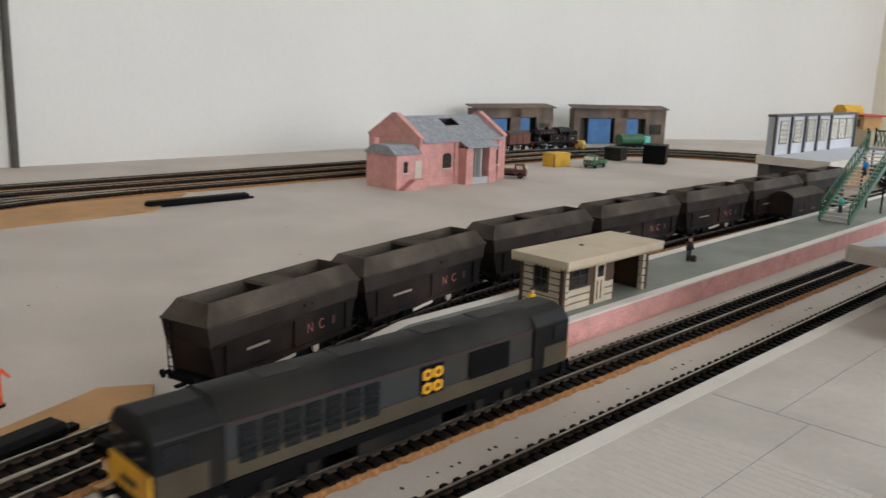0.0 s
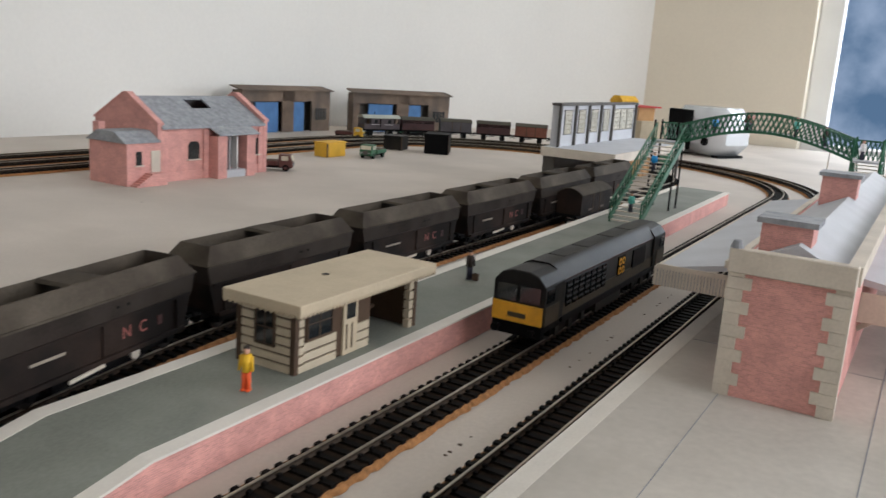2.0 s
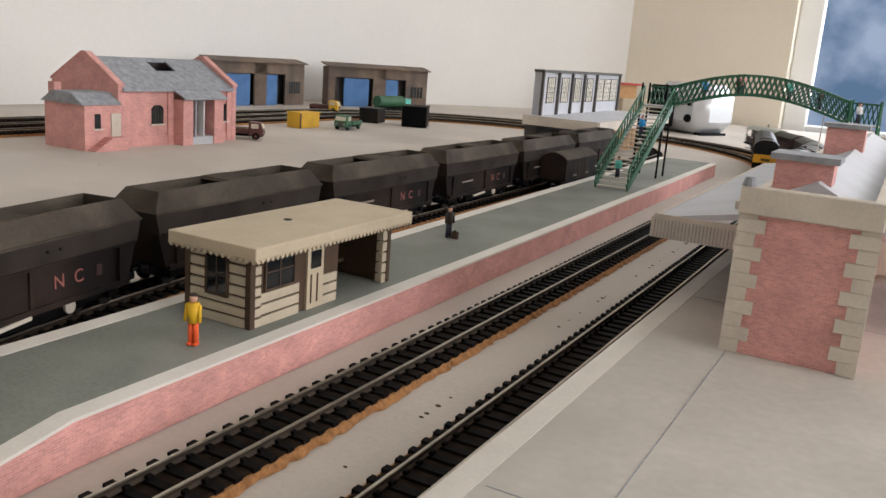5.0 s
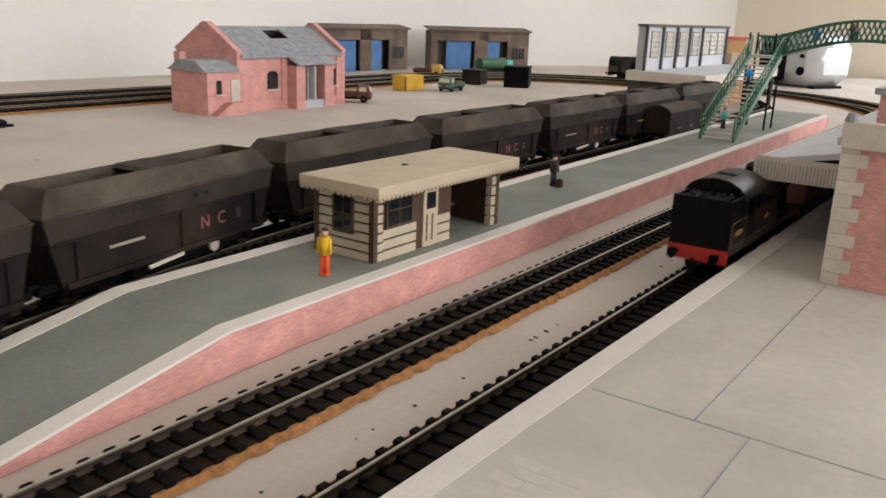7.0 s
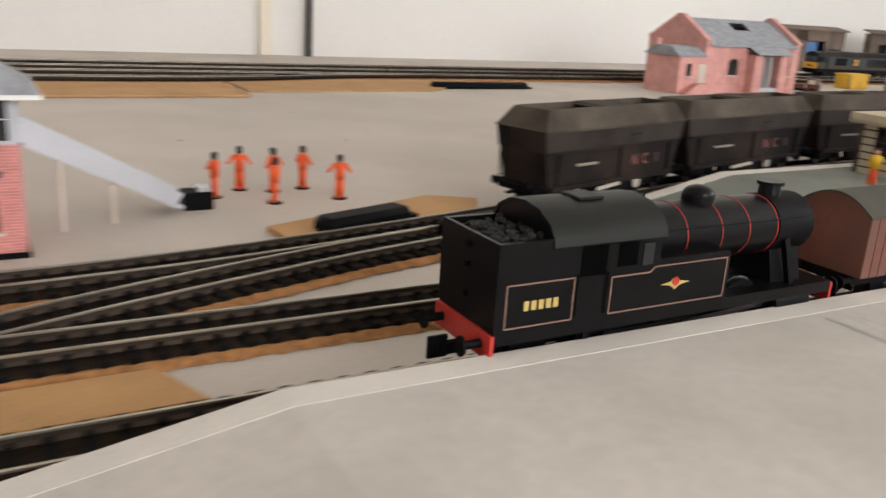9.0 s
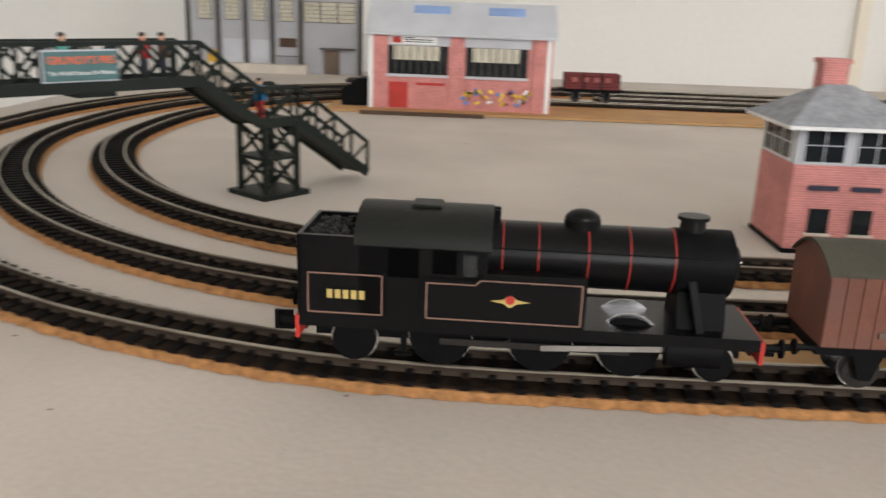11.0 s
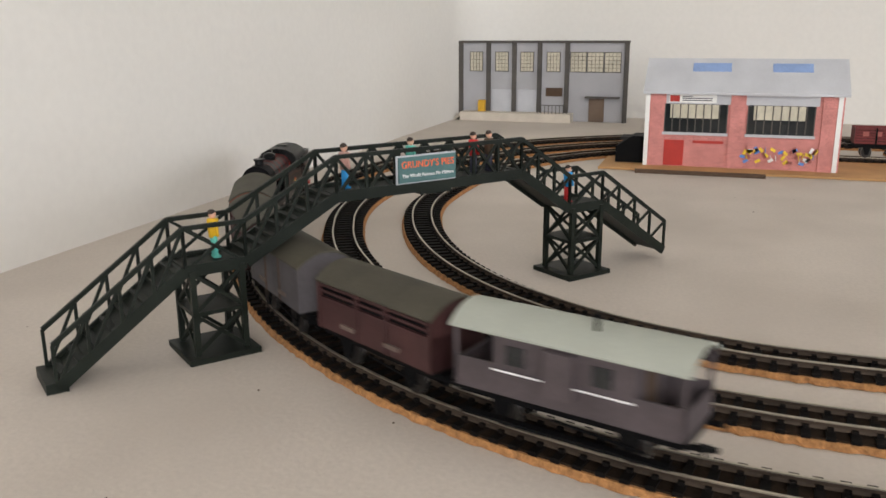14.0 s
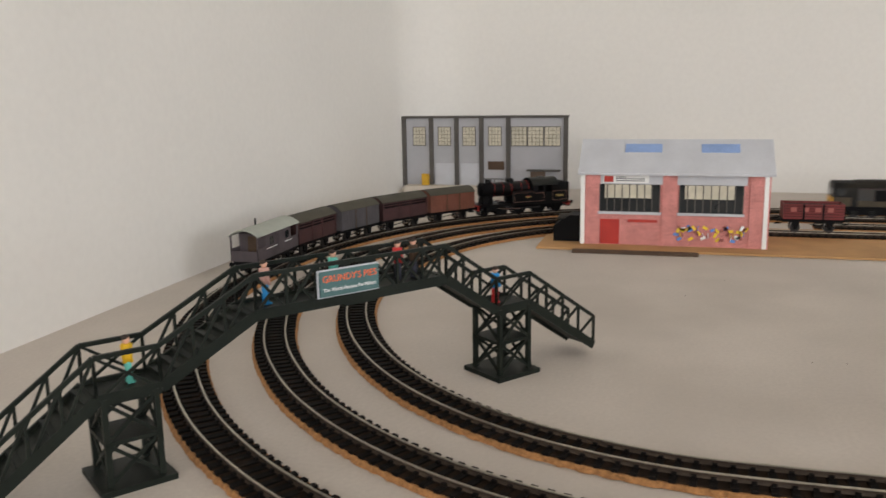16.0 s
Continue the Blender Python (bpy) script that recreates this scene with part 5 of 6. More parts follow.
def brake_van(name, label):
    t = thing(name, label, "railway wagon", group="wagons of the goods train")
    L = 0.098
    four_wheel_chassis(t, L)
    W, z0, z1 = 0.031, 0.0165, 0.043
    part("cabin", B(-W / 2, W / 2, -0.030, 0.030, z0, z1), "brake", t)
    for e in (-1, 1):
        ya, yb = sorted((e * 0.030, e * L / 2))
        for s in (-1, 1):
            xa, xb = sorted((s * (W / 2 - 0.0012), s * W / 2))
            part("veranda_side", B(xa, xb, ya, yb, z0, z0 + 0.013), "brake", t)
            part("veranda_post", B(xa, xb, *sorted((e * (L / 2 - 0.002), e * L / 2)), z0, z1), "brake", t)
        part("veranda_end", B(-W / 2, W / 2, *sorted((e * (L / 2 - 0.001), e * L / 2)), z0, z0 + 0.011), "brake", t)
        part("cabin_door", B(-0.005, 0.005, *sorted((e * 0.030, e * 0.0306)), z0, z1 - 0.003), "brown", t)
    for s in (-1, 1):
        xa, xb = sorted((s * W / 2, s * (W / 2 + 0.004)))
        part("ducket", B(xa, xb, -0.006, 0.006, z0 + 0.006, z1 - 0.002), "brake", t)
        for y in (-0.020, 0.017):
            xa2, xb2 = sorted((s * W / 2, s * (W / 2 + 0.0006)))
            part("window", B(xa2, xb2, y - 0.004, y + 0.004, z0 + 0.014, z0 + 0.022), "glass", t)
        part("footboard", B(*sorted((s * 0.0135, s * 0.0175)), -L * 0.46, L * 0.46, 0.0055, 0.0065), "black", t)
        part("hand_rail", rod(bmesh.new(), (s * (W / 2 + 0.0012), -0.03, z0 + 0.011), (s * (W / 2 + 0.0012), 0.03, z0 + 0.011), 0.0004, 6), "signwhite", t)
    part("roof", arc_roof(L, W, z1, 0.0068, 0.0015), "roofpale", t, "pale grey-green roof", smooth=True)
    part("stove_pipe", rod(bmesh.new(), (0.006, 0.010, z1 + 0.005), (0.006, 0.010, z1 + 0.013), 0.001, 8), "black", t)
    return t


def hopper(k, letters=True):
    t = thing("coal_hopper", "weathered brown bogie coal hopper wagon with dusty sloping top", "railway wagon", group="rake of coal hoppers")
    L, W = 0.160, 0.036
    zb, zr, zm, zt = 0.0115, 0.0325, 0.0445, 0.0555
    h = W / 2
    # tapering lower body, upright upper panel, sloping top with a wide open mouth
    part("lower_side", prism(bmesh.new(), [(-L / 2 + 0.009, zb), (L / 2 - 0.009, zb), (L / 2 - 0.003, zr), (-L / 2 + 0.003, zr)], "x", -h + 0.0012, h - 0.0012), "hopper", t)
    part("upper_panel", prism(bmesh.new(), [(-L / 2 + 0.003, zr), (L / 2 - 0.003, zr), (L / 2, zm), (-L / 2, zm)], "x", -h, h), "hopper_mid", t, "sooty upper side panel")
    b = bmesh.new()
    wt, e = 0.0122, 0.008
    rings = []
    for x, y, z in ((h + 0.0004, L / 2 + 0.0004, zm), (wt, L / 2 - e, zt), (wt - 0.0012, L / 2 - e - 0.0014, zt + 0.0002), (wt - 0.0014, L / 2 - e - 0.0016, zt - 0.013)):
        rings.append([b.verts.new(v) for v in ((-x, -y, z), (x, -y, z), (x, y, z), (-x, y, z))])
    for p, q in zip(rings, rings[1:]):
        for i in range(4):
            b.faces.new((p[i], p[(i + 1) % 4], q[(i + 1) % 4], q[i]))
    b.faces.new(rings[-1])
    part("sloping_top", b, "hopper_top", t, "dusty grey sloping top")
    part("cross_member", prism(bmesh.new(), [(-0.013, zt - 0.0015), (0.013, zt - 0.0015), (0.011, zt + 0.0006), (-0.011, zt + 0.0006)], "x", -wt + 0.0008, wt - 0.0008), "hopper_top", t, bevel=0.0003)
    part("load", B(-wt + 0.0016, wt - 0.0016, -L / 2 + e + 0.002, L / 2 - e - 0.002, zt - 0.0125, zt - 0.0095), "coal", t)
    for d in (-1, 1):
        part("ledge", B(-0.013, 0.013, *sorted((d * (L / 2 - 0.014), d * (L / 2 + 0.001))), 0.010, 0.0135), "black", t)
        bg = part("bogie", B(-0.012, 0.012, *sorted((d * 0.034, d * 0.068)), 0.005, 0.010), "black", t)
        for y in (0.040, 0.062):
            for s in (-1, 1):
                part("wheel", rod(bmesh.new(), (s * 0.0072, d * y, 0.006), (s * 0.0098, d * y, 0.006), 0.006, 16), "wheel", bg)
                part("axle_box", B(*sorted((s * 0.0118, s * 0.0135)), d * y - 0.0025, d * y + 0.0025, 0.0045, 0.0088), "black", bg)
        buffers(t, d * L / 2, d)
        for x in (-0.0135, -0.0095):
            part("ladder_rail", bar(bmesh.new(), (x, d * (L / 2 - 0.001), 0.0135), (x, d * (L / 2 + 0.001), zm), 0.0007, 0.0007), "black", t)
        for i in range(5):
            part("ladder_rung", bar(bmesh.new(), (-0.0135, d * L / 2, 0.017 + i * 0.0055), (-0.0095, d * L / 2, 0.017 + i * 0.0055), 0.0006, 0.0006), "black", t)
        part("end_post", B(h - 0.005, h - 0.003, *sorted((d * (L / 2 - 0.013), d * (L / 2 - 0.011))), 0.0105, zr), "black", t)
    for s in (-1, 1):
        for y in (-L / 2 + 0.016, 0.003, L / 2 - 0.017):
            part("rib", B(*sorted((s * (h - 0.0012), s * (h + 0.0002))), y, y + 0.0012, zb, zr), "hopper", t)
        part("bottom_rail", B(*sorted((s * (h - 0.0012), s * (h + 0.0008))), -L / 2 + 0.010, L / 2 - 0.010, zb - 0.0005, zb + 0.0022), "hopper", t)
        part("waist_rail", B(*sorted((s * h, s * (h + 0.0009))), -L / 2 + 0.005, L / 2 - 0.005, zr - 0.0006, zr + 0.0008), "hopper", t)
        part("eaves_rail", B(*sorted((s * h, s * (h + 0.0011))), -L / 2, L / 2, zm - 0.0006, zm + 0.0006), "hopper_top", t)
        part("discharge_gear", B(*sorted((s * 0.010, s * 0.014)), -0.028, 0.028, 0.004, zb), "black", t)
        part("brake_wheel", rod(bmesh.new(), (s * 0.0145, 0.030, 0.008), (s * 0.0160, 0.030, 0.008), 0.0035, 14), "stone", t)
        for y in (0.014, 0.022):
            part("rivet", rod(bmesh.new(), (s * h, y, zr + 0.0065), (s * (h + 0.0006), y, zr + 0.0065), 0.0008, 8), "black", t)
    if letters:
        x = h - 0.0011
        for ch, y in (("N", 0.022), ("C", 0.035)):
            writing(ch, 0.0095, "letter_red", t, Matrix.Translation((x, y, 0.0225)) @ pose(0, 0, 0, 90, 0, 90))
        part("text_bar", B(x, x + 0.0003, -0.044, -0.022, 0.0235, 0.0250), "lettering", t, "unreadable faded lettering")
        part("text_bar", B(x, x + 0.0003, 0.047, 0.051, 0.020, 0.0255), "cattle", t)
    part("link_rod", bar(bmesh.new(), (h + 0.001, -0.022, 0.0090), (h + 0.001, 0.002, 0.0105), 0.0012, 0.0018), "stone", t)
    return t


def class58():
    t = thing("diesel_locomotive", "weathered grey and black diesel locomotive with yellow cab ends", "locomotive")
    L, W = 0.246, 0.034
    part("underframe", B(-0.015, 0.015, -L / 2, L / 2, 0.010, 0.0155), "black", t)
    hood = 0.078
    prof = [(-W / 2, 0.0155), (W / 2, 0.0155), (W / 2, 0.040), (W * 0.36, 0.0455), (0.006, 0.0478), (-0.006, 0.0478), (-W * 0.36, 0.0455), (-W / 2, 0.040)]
    part("body", prism(bmesh.new(), [(x * 0.9, z) for x, z in prof], "y", -L / 2 + 0.030, L / 2 - 0.030), "grey58", t, "dirty grey body side")
    part("roof", prism(bmesh.new(), [(-W * 0.45 - 0.0006, 0.0395), (W * 0.45 + 0.0006, 0.0395), (W * 0.33, 0.0463), (0.006, 0.0488), (-0.006, 0.0488), (-W * 0.33, 0.0463)], "y", -L / 2 + 0.028, L / 2 - 0.028), "dark58", t, "sooty black roof", smooth=True)
    for s in (-1, 1):
        x = s * W * 0.45
        part("lower_band", B(*sorted((x, x + s * 0.0006)), -L / 2 + 0.03, L / 2 - 0.03, 0.0157, 0.0235), "tan58", t, "ochre grime along the lower side")
        part("red_line", B(*sorted((x, x + s * 0.0008)), -L / 2 + 0.03, L / 2 - 0.03, 0.0385, 0.0393), "cattle", t)
        for i in range(7):
            y = -L / 2 + 0.036 + i * 0.0105
            g = part("grille", B(*sorted((x, x + s * 0.001)), y, y + 0.008, 0.021, 0.037), "glass", t)
            for j in range(4):
                part("louvre", B(*sorted((x + s * 0.001, x + s * 0.0014)), y, y + 0.008, 0.023 + j * 0.0036, 0.0242 + j * 0.0036), "dark58", g)
        for y, w in ((L / 2 - 0.08, 0.030),):
            part("grille", B(*sorted((x, x + s * 0.001)), y, y + w, 0.023, 0.037), "black", t)
        em = part("emblem", B(*sorted((x, x + s * 0.0008)), 0.010, 0.0245, 0.0225, 0.037), "black", t, "black panel with four yellow lozenges")
        for i in range(2):
            for j in range(2):
                y, z = 0.0138 + i * 0.007, 0.0262 + j * 0.0068
                part("lozenge", prism(bmesh.new(), [(y - 0.0030, z - 0.0018), (y, z - 0.0030), (y + 0.0030, z - 0.0018), (y + 0.0030, z + 0.0018), (y, z + 0.0030), (y - 0.0030, z + 0.0018)], "x", *sorted((x + s * 0.0008, x + s * 0.0011))), "yellow", em)
                part("gap", B(*sorted((x + s * 0.0011, x + s * 0.0013)), y - 0.001, y + 0.001, z - 0.001, z + 0.001), "black", em)
        part("walkway", B(*sorted((x, s * 0.0168)), -L / 2 + 0.03, L / 2 - 0.03, 0.0125, 0.0155), "black", t)
        part("fuel_tank", B(*sorted((s * 0.006, s * 0.0145)), -0.026, 0.026, 0.0035, 0.0105), "dark58", t)
    for e in (-1, 1):
        ya, yb = sorted((e * (L / 2 - 0.030), e * L / 2))
        cab = part("cab", prism(bmesh.new(), prof, "y", ya, yb - 0.0 if e > 0 else yb), "dark58", t, "cab with dark window band", bevel=0.0006)
        yf = e * L / 2
        part("nose_panel", B(-W / 2 + 0.0006, W / 2 - 0.0006, *sorted((yf, yf + e * 0.0012)), 0.016, 0.0275), "yellow", cab, "warning yellow nose panel")
        for s in (-1, 1):
            part("cab_side", B(*sorted((s * W / 2, s * (W / 2 + 0.0006))), *sorted((e * (L / 2 - 0.022), e * (L / 2 - 0.001))), 0.016, 0.0275), "tan58", cab)
            part("side_window", B(*sorted((s * W / 2, s * (W / 2 + 0.0006))), *sorted((e * (L / 2 - 0.014), e * (L / 2 - 0.003))), 0.030, 0.038), "glass", cab)
            part("windscreen", B(*sorted((s * 0.0012, s * 0.0145)), *sorted((yf, yf + e * 0.0008)), 0.029, 0.039), "glass", cab)
        part("plate", B(-0.006, 0.006, *sorted((yf + e * 0.0012, yf + e * 0.0015)), 0.019, 0.022), "tan58", cab)
        part("buffer_beam", B(-0.0165, 0.0165, *sorted((yf - e * 0.004, yf)), 0.0075, 0.0155), "black", t)
        buffers(t, yf, e, 0.012)
        bg = part("bogie", B(-0.0135, 0.0135, *sorted((e * 0.045, e * 0.103)), 0.0045, 0.0105), "black", t)
        for y in (0.052, 0.074, 0.096):
            for s in (-1, 1):
                part("wheel", rod(bmesh.new(), (s * 0.0072, e * y, 0.0072), (s * 0.0098, e * y, 0.0072), 0.0072, 18), "wheel", bg)
                part("axle_box", B(*sorted((s * 0.0135, s * 0.0155)), e * y - 0.003, e * y + 0.003, 0.005, 0.010), "dark58", bg)
    for y in (-0.06, -0.02, 0.03, 0.07):
        part("roof_panel", B(-0.006, 0.006, y - 0.010, y + 0.010, 0.0485, 0.0491), "dark58", t)
    return t


def tank_engine():
    """Local +y is its chimney end."""
    t = thing("tank_locomotive", "black lined tank locomotive with red bufferbeams and coal bunker", "locomotive")
    back, nose, H = -0.065, 0.0705, 0.0165
    part("running_plate", B(-H, H, back, nose, 0.0132, 0.0148), "loco_black", t)
    part("frames", B(-0.006, 0.006, back + 0.003, nose - 0.003, 0.006, 0.0132), "black", t)
    boiler = part("boiler", rod(bmesh.new(), (0, -0.012, 0.0352), (0, 0.050, 0.0352), 0.0115, 32), "loco_black", t, smooth=True)
    for y in (-0.0055, 0.005, 0.0196, 0.0317, 0.0446):
        part("boiler_band", rod(bmesh.new(), (0, y, 0.0352), (0, y + 0.0003, 0.0352), 0.0117, 32), "red", boiler)
    part("smokebox", rod(bmesh.new(), (0, 0.0455, 0.0352), (0, 0.062, 0.0352), 0.0119, 32), "black", t, smooth=True)
    door = part("smokebox_door", rod(bmesh.new(), (0, 0.062, 0.0352), (0, 0.0645, 0.0352), 0.0098, 24, 0.006), "black", t, smooth=True)
    part("door_handle", rod(bmesh.new(), (0, 0.0645, 0.0352), (0, 0.0662, 0.0352), 0.0007, 8), "steel", door)
    part("saddle", prism(bmesh.new(), [(-0.0105, 0.0148), (0.0105, 0.0148), (0.007, 0.028), (-0.007, 0.028)], "y", 0.047, 0.061), "black", t)
    ch = part("chimney", rod(bmesh.new(), (0, 0.0506, 0.0455), (0, 0.0506, 0.0508), 0.0040, 18, 0.0036), "loco_black", t, smooth=True)
    part("chimney_lip", rod(bmesh.new(), (0, 0.0506, 0.0508), (0, 0.0506, 0.0522), 0.0047, 18), "loco_black", ch)
    part("chimney_base", rod(bmesh.new(), (0, 0.0506, 0.0450), (0, 0.0506, 0.0466), 0.0056, 18, 0.0040), "loco_black", ch, smooth=True)
    part("dome", ball(rod(bmesh.new(), (0, 0.018, 0.0440), (0, 0.018, 0.0490), 0.0055, 20), (0, 0.018, 0.0490), 0.0054, 0.68), "loco_black", t, smooth=True)
    for x in (-0.002, 0.002):
        part("safety_valve", rod(bmesh.new(), (x, -0.0075, 0.0455), (x, -0.0075, 0.0512), 0.0011, 8), "black", t)
    part("whistle", rod(bmesh.new(), (0.0045, -0.0090, 0.045), (0.0045, -0.0090, 0.0500), 0.0004, 6), "steel", t)
    for s in (-1, 1):
        xo, xi = s * H, s * (H + 0.0003)
        tk = part("side_tank", prism(bmesh.new(), [(-0.028, 0.0148), (0.0195, 0.0148), (0.0195, 0.0305), (0.0185, 0.0315), (-0.0115, 0.0315), (-0.0135, 0.0295), (-0.028, 0.0295)], "x", *sorted((s * 0.0102, xo))), "loco_black", t)

        def line(pts, parent):
            """A thin painted line round the outline pts (y, z)."""
            for a, b in zip(pts, pts[1:] + pts[:1]):
                part("lining", bar(bmesh.new(), (xo, *a), (xo, *b), 0.0004, 0.0004), "lining", parent)
        line([(-0.0270, 0.0158), (0.0182, 0.0158), (0.0182, 0.0288), (-0.0112, 0.0288), (-0.0128, 0.0272), (-0.0270, 0.0272)], tk)
        em = part("crest", prism(bmesh.new(), [(-0.0082, 0.0226), (-0.0045, 0.0232), (-0.0035, 0.0242), (-0.0015, 0.0242), (-0.0005, 0.0232), (0.0032, 0.0226), (-0.0005, 0.0220), (-0.0025, 0.0206), (-0.0045, 0.0220)], "x", *sorted((xo, s * (H + 0.0004)))), "lettering_gold", tk, "small gold and red crest")
        part("crest_disc", rod(bmesh.new(), (xo, -0.0025, 0.0232), (s * (H + 0.0006), -0.0025, 0.0232), 0.0014, 10), "red", em)
        cab = part("cab_side", prism(bmesh.new(), [(-0.047, 0.0148), (-0.028, 0.0148), (-0.028, 0.0285), (-0.0105, 0.0285), (-0.0105, 0.0405), (-0.047, 0.0405)], "x", *sorted((s * 0.0153, xo))), "loco_black", t)
        # near-black plates on the solid side, the cab's inner shade as colour
        part("doorway", B(*sorted((xo, s * (H + 0.0002))), -0.0385, -0.0295, 0.0285, 0.0392), "cab_shade", cab, "cab doorway plate coloured dark as an unlit opening")
        part("cab_window", B(*sorted((xo, s * (H + 0.0002))), -0.0255, -0.0185, 0.0305, 0.0392), "cab_shade", cab)
        part("cab_window", B(*sorted((xo, s * (H + 0.0003))), -0.0165, -0.0125, 0.0300, 0.0380), "glass", cab, "glazed cab window")
        for y in (-0.0392, -0.0288):
            part("hand_rail", rod(bmesh.new(), (s * (H + 0.0006), y, 0.0165), (s * (H + 0.0006), y, 0.0295), 0.0003, 6), "black", cab)
        bk = part("bunker_side", prism(bmesh.new(), [(back, 0.0148), (-0.039, 0.0148), (-0.039, 0.0390), (-0.045, 0.0425), (back, 0.0425)], "x", *sorted((s * 0.0147, xo))), "loco_black", t)
        line([(back + 0.0028, 0.0158), (-0.0402, 0.0158), (-0.0402, 0.0285), (back + 0.0028, 0.0285)], bk)
        for i in range(5):
            y = back + 0.0085 + i * 0.0024
            part("number_bar", B(*sorted((xo, xi)), y, y + 0.0016, 0.0206, 0.0234), "lettering_gold", bk, "cream yellow number shape")
        part("valance", B(*sorted((s * 0.0155, xo)), back, nose, 0.0115, 0.0132), "loco_black", t)
        part("cylinder", rod(bmesh.new(), (s * 0.0130, 0.044, 0.0095), (s * 0.0130, 0.060, 0.0095), 0.0042, 16), "black", t, smooth=True)
        part("steam_pipe", bar(bmesh.new(), (s * 0.0108, 0.050, 0.031), (s * 0.0128, 0.0535, 0.0148), 0.0022, 0.0022), "loco_black", t)
        part("boiler_rail", rod(bmesh.new(), (s * 0.0112, -0.008, 0.0395), (s * 0.0112, 0.058, 0.0395), 0.0003, 6), "black", t)
        part("step", B(*sorted((s * 0.0150, s * H)), -0.036, -0.031, 0.0045, 0.0052), "black", t)
        part("step_hanger", B(*sorted((s * 0.0150, s * 0.0156)), -0.0345, -0.0325, 0.0050, 0.0120), "black", t)
    part("bunker", B(-0.0147, 0.0147, back + 0.001, -0.039, 0.0148, 0.0400), "loco_black", t)
    part("bunker_back", B(-H, H, back - 0.0004, back + 0.0008, 0.0148, 0.0425), "loco_black", t)
    for z in (0.021, 0.030, 0.037):
        part("lamp_iron", B(-0.0008, 0.0008, back - 0.0012, back - 0.0004, z, z + 0.002), "black", t)
    r = random.Random(3)
    b = bmesh.new()
    for i in range(70):
        c = Vector((r.uniform(-0.0125, 0.0125), r.uniform(back + 0.003, -0.0475), 0.0405 + r.uniform(0, 0.0018)))
        bmesh.ops.create_icosphere(b, subdivisions=1, radius=r.uniform(0.0009, 0.0017), matrix=Matrix.Translation(c))
    tagged(part("coal", b, "coal", t), kind="stuff")
    arch = [(-0.0172, 0.0398), (-0.0168, 0.0428), (-0.0140, 0.0470), (-0.0080, 0.0505), (0, 0.0517), (0.0080, 0.0505), (0.0140, 0.0470), (0.0168, 0.0428), (0.0172, 0.0398)]
    roof = part("cab_roof", prism(bmesh.new(), arch + [(x * 0.95, z - 0.0008) for x, z in reversed(arch)], "y", -0.0485, -0.0085), "roofdark", t, "dull dark green-black cab roof", smooth=True)
    part("roof_vent", B(-0.005, 0.005, -0.033, -0.024, 0.0512, 0.0524), "roofdark", roof, bevel=0.0004)
    for y in (-0.0480, -0.0105):
        part("cab_end", prism(bmesh.new(), [(-H, 0.0148)] + [(x * 0.95, z - 0.0006) for x, z in arch] + [(H, 0.0148)], "y", y, y + 0.0010), "loco_black", t)
    for y, d in ((nose, 1), (back, -1)):
        part("buffer_beam", B(-H, H, *sorted((y, y + d * 0.0012)), 0.0080, 0.0142), "red", t, "red bufferbeam")
        buffers(t, y + d * 0.001, d, 0.0113)
    hook = part("coupling_hook", bar(bmesh.new(), (0, back, 0.0078), (0, back - 0.0085, 0.0078), 0.0028, 0.0012), "black", t)
    part("coupling_loop", bar(bmesh.new(), (0, back - 0.0085, 0.0048), (0, back - 0.0085, 0.0105), 0.0060, 0.0010), "black", hook)
    for y, rr in ((-0.054, 0.0074), (-0.025, 0.0104), (0.0082, 0.0104), (0.037, 0.0104), (0.065, 0.0062)):
        wheelset(t, y, rr, "black")
    for s in (-1, 1):
        part("coupling_rod", bar(bmesh.new(), (s * 0.0108, -0.023, 0.0075), (s * 0.0108, 0.034, 0.0075), 0.0008, 0.0018), "wheel", t)
        part("connecting_rod", bar(bmesh.new(), (s * 0.0116, 0.0075, 0.0075), (s * 0.0122, 0.045, 0.0095), 0.0008, 0.0016), "steel", t)
        part("valve_gear", bar(bmesh.new(), (s * 0.0120, 0.022, 0.0110), (s * 0.0122, 0.046, 0.0125), 0.0008, 0.0014), "steel", t)
    # the body stands a little longer and higher over its wheels
    for ob in t.children_recursive:
        if not ob.name.startswith(("wheel", "tyre")):
            for v in ob.data.vertices:
                v.co.y *= 1.09
                v.co.z = float(np.interp(v.co.z, (0, 0.0148, 0.0288, 0.0405, 0.0530), (0, 0.0182, 0.0328, 0.0432, 0.0543)))
    return t


def on_path(at, s, L):
    """The pose of a vehicle of length L centred at s, its bogies on the track."""
    a, b = at(s - L * 0.3), at(s + L * 0.3)
    return pose((a[0] + b[0]) / 2, (a[1] + b[1]) / 2, RAIL, 0, 0, math.degrees(math.atan2(b[1] - a[1], b[0] - a[0])) - 90)


# rake of hoppers on the inner track
def s_at_y(path, y, lo):
    total, at = path
    best = min((abs(at(s)[1] - y), s) for s in np.arange(lo, lo + 2.2, 0.002) if at(s)[0] > -0.3)
    return best[1]


S0 = s_at_y(INNER, 1.626, 1.1)
first = hopper(0)
first.matrix_world = on_path(INNER[1], S0 - 0.166, 0.168)
for i in range(1, 7):
    copy_thing(first, on_path(INNER[1], S0 + 0.174 * (i - 1), 0.168))
first.matrix_world = on_path(INNER[1], S0 - 0.155, 0.14) @ Matrix.Diagonal((1, 0.86, 1, 1))
van = goods_van("box_van", "dark weathered brake van standing by the platform", "hopper", "hopper_top", 0.1, group="vans on the sidings")
van.matrix_world = pose(-0.152, 2.34, 0.0035)


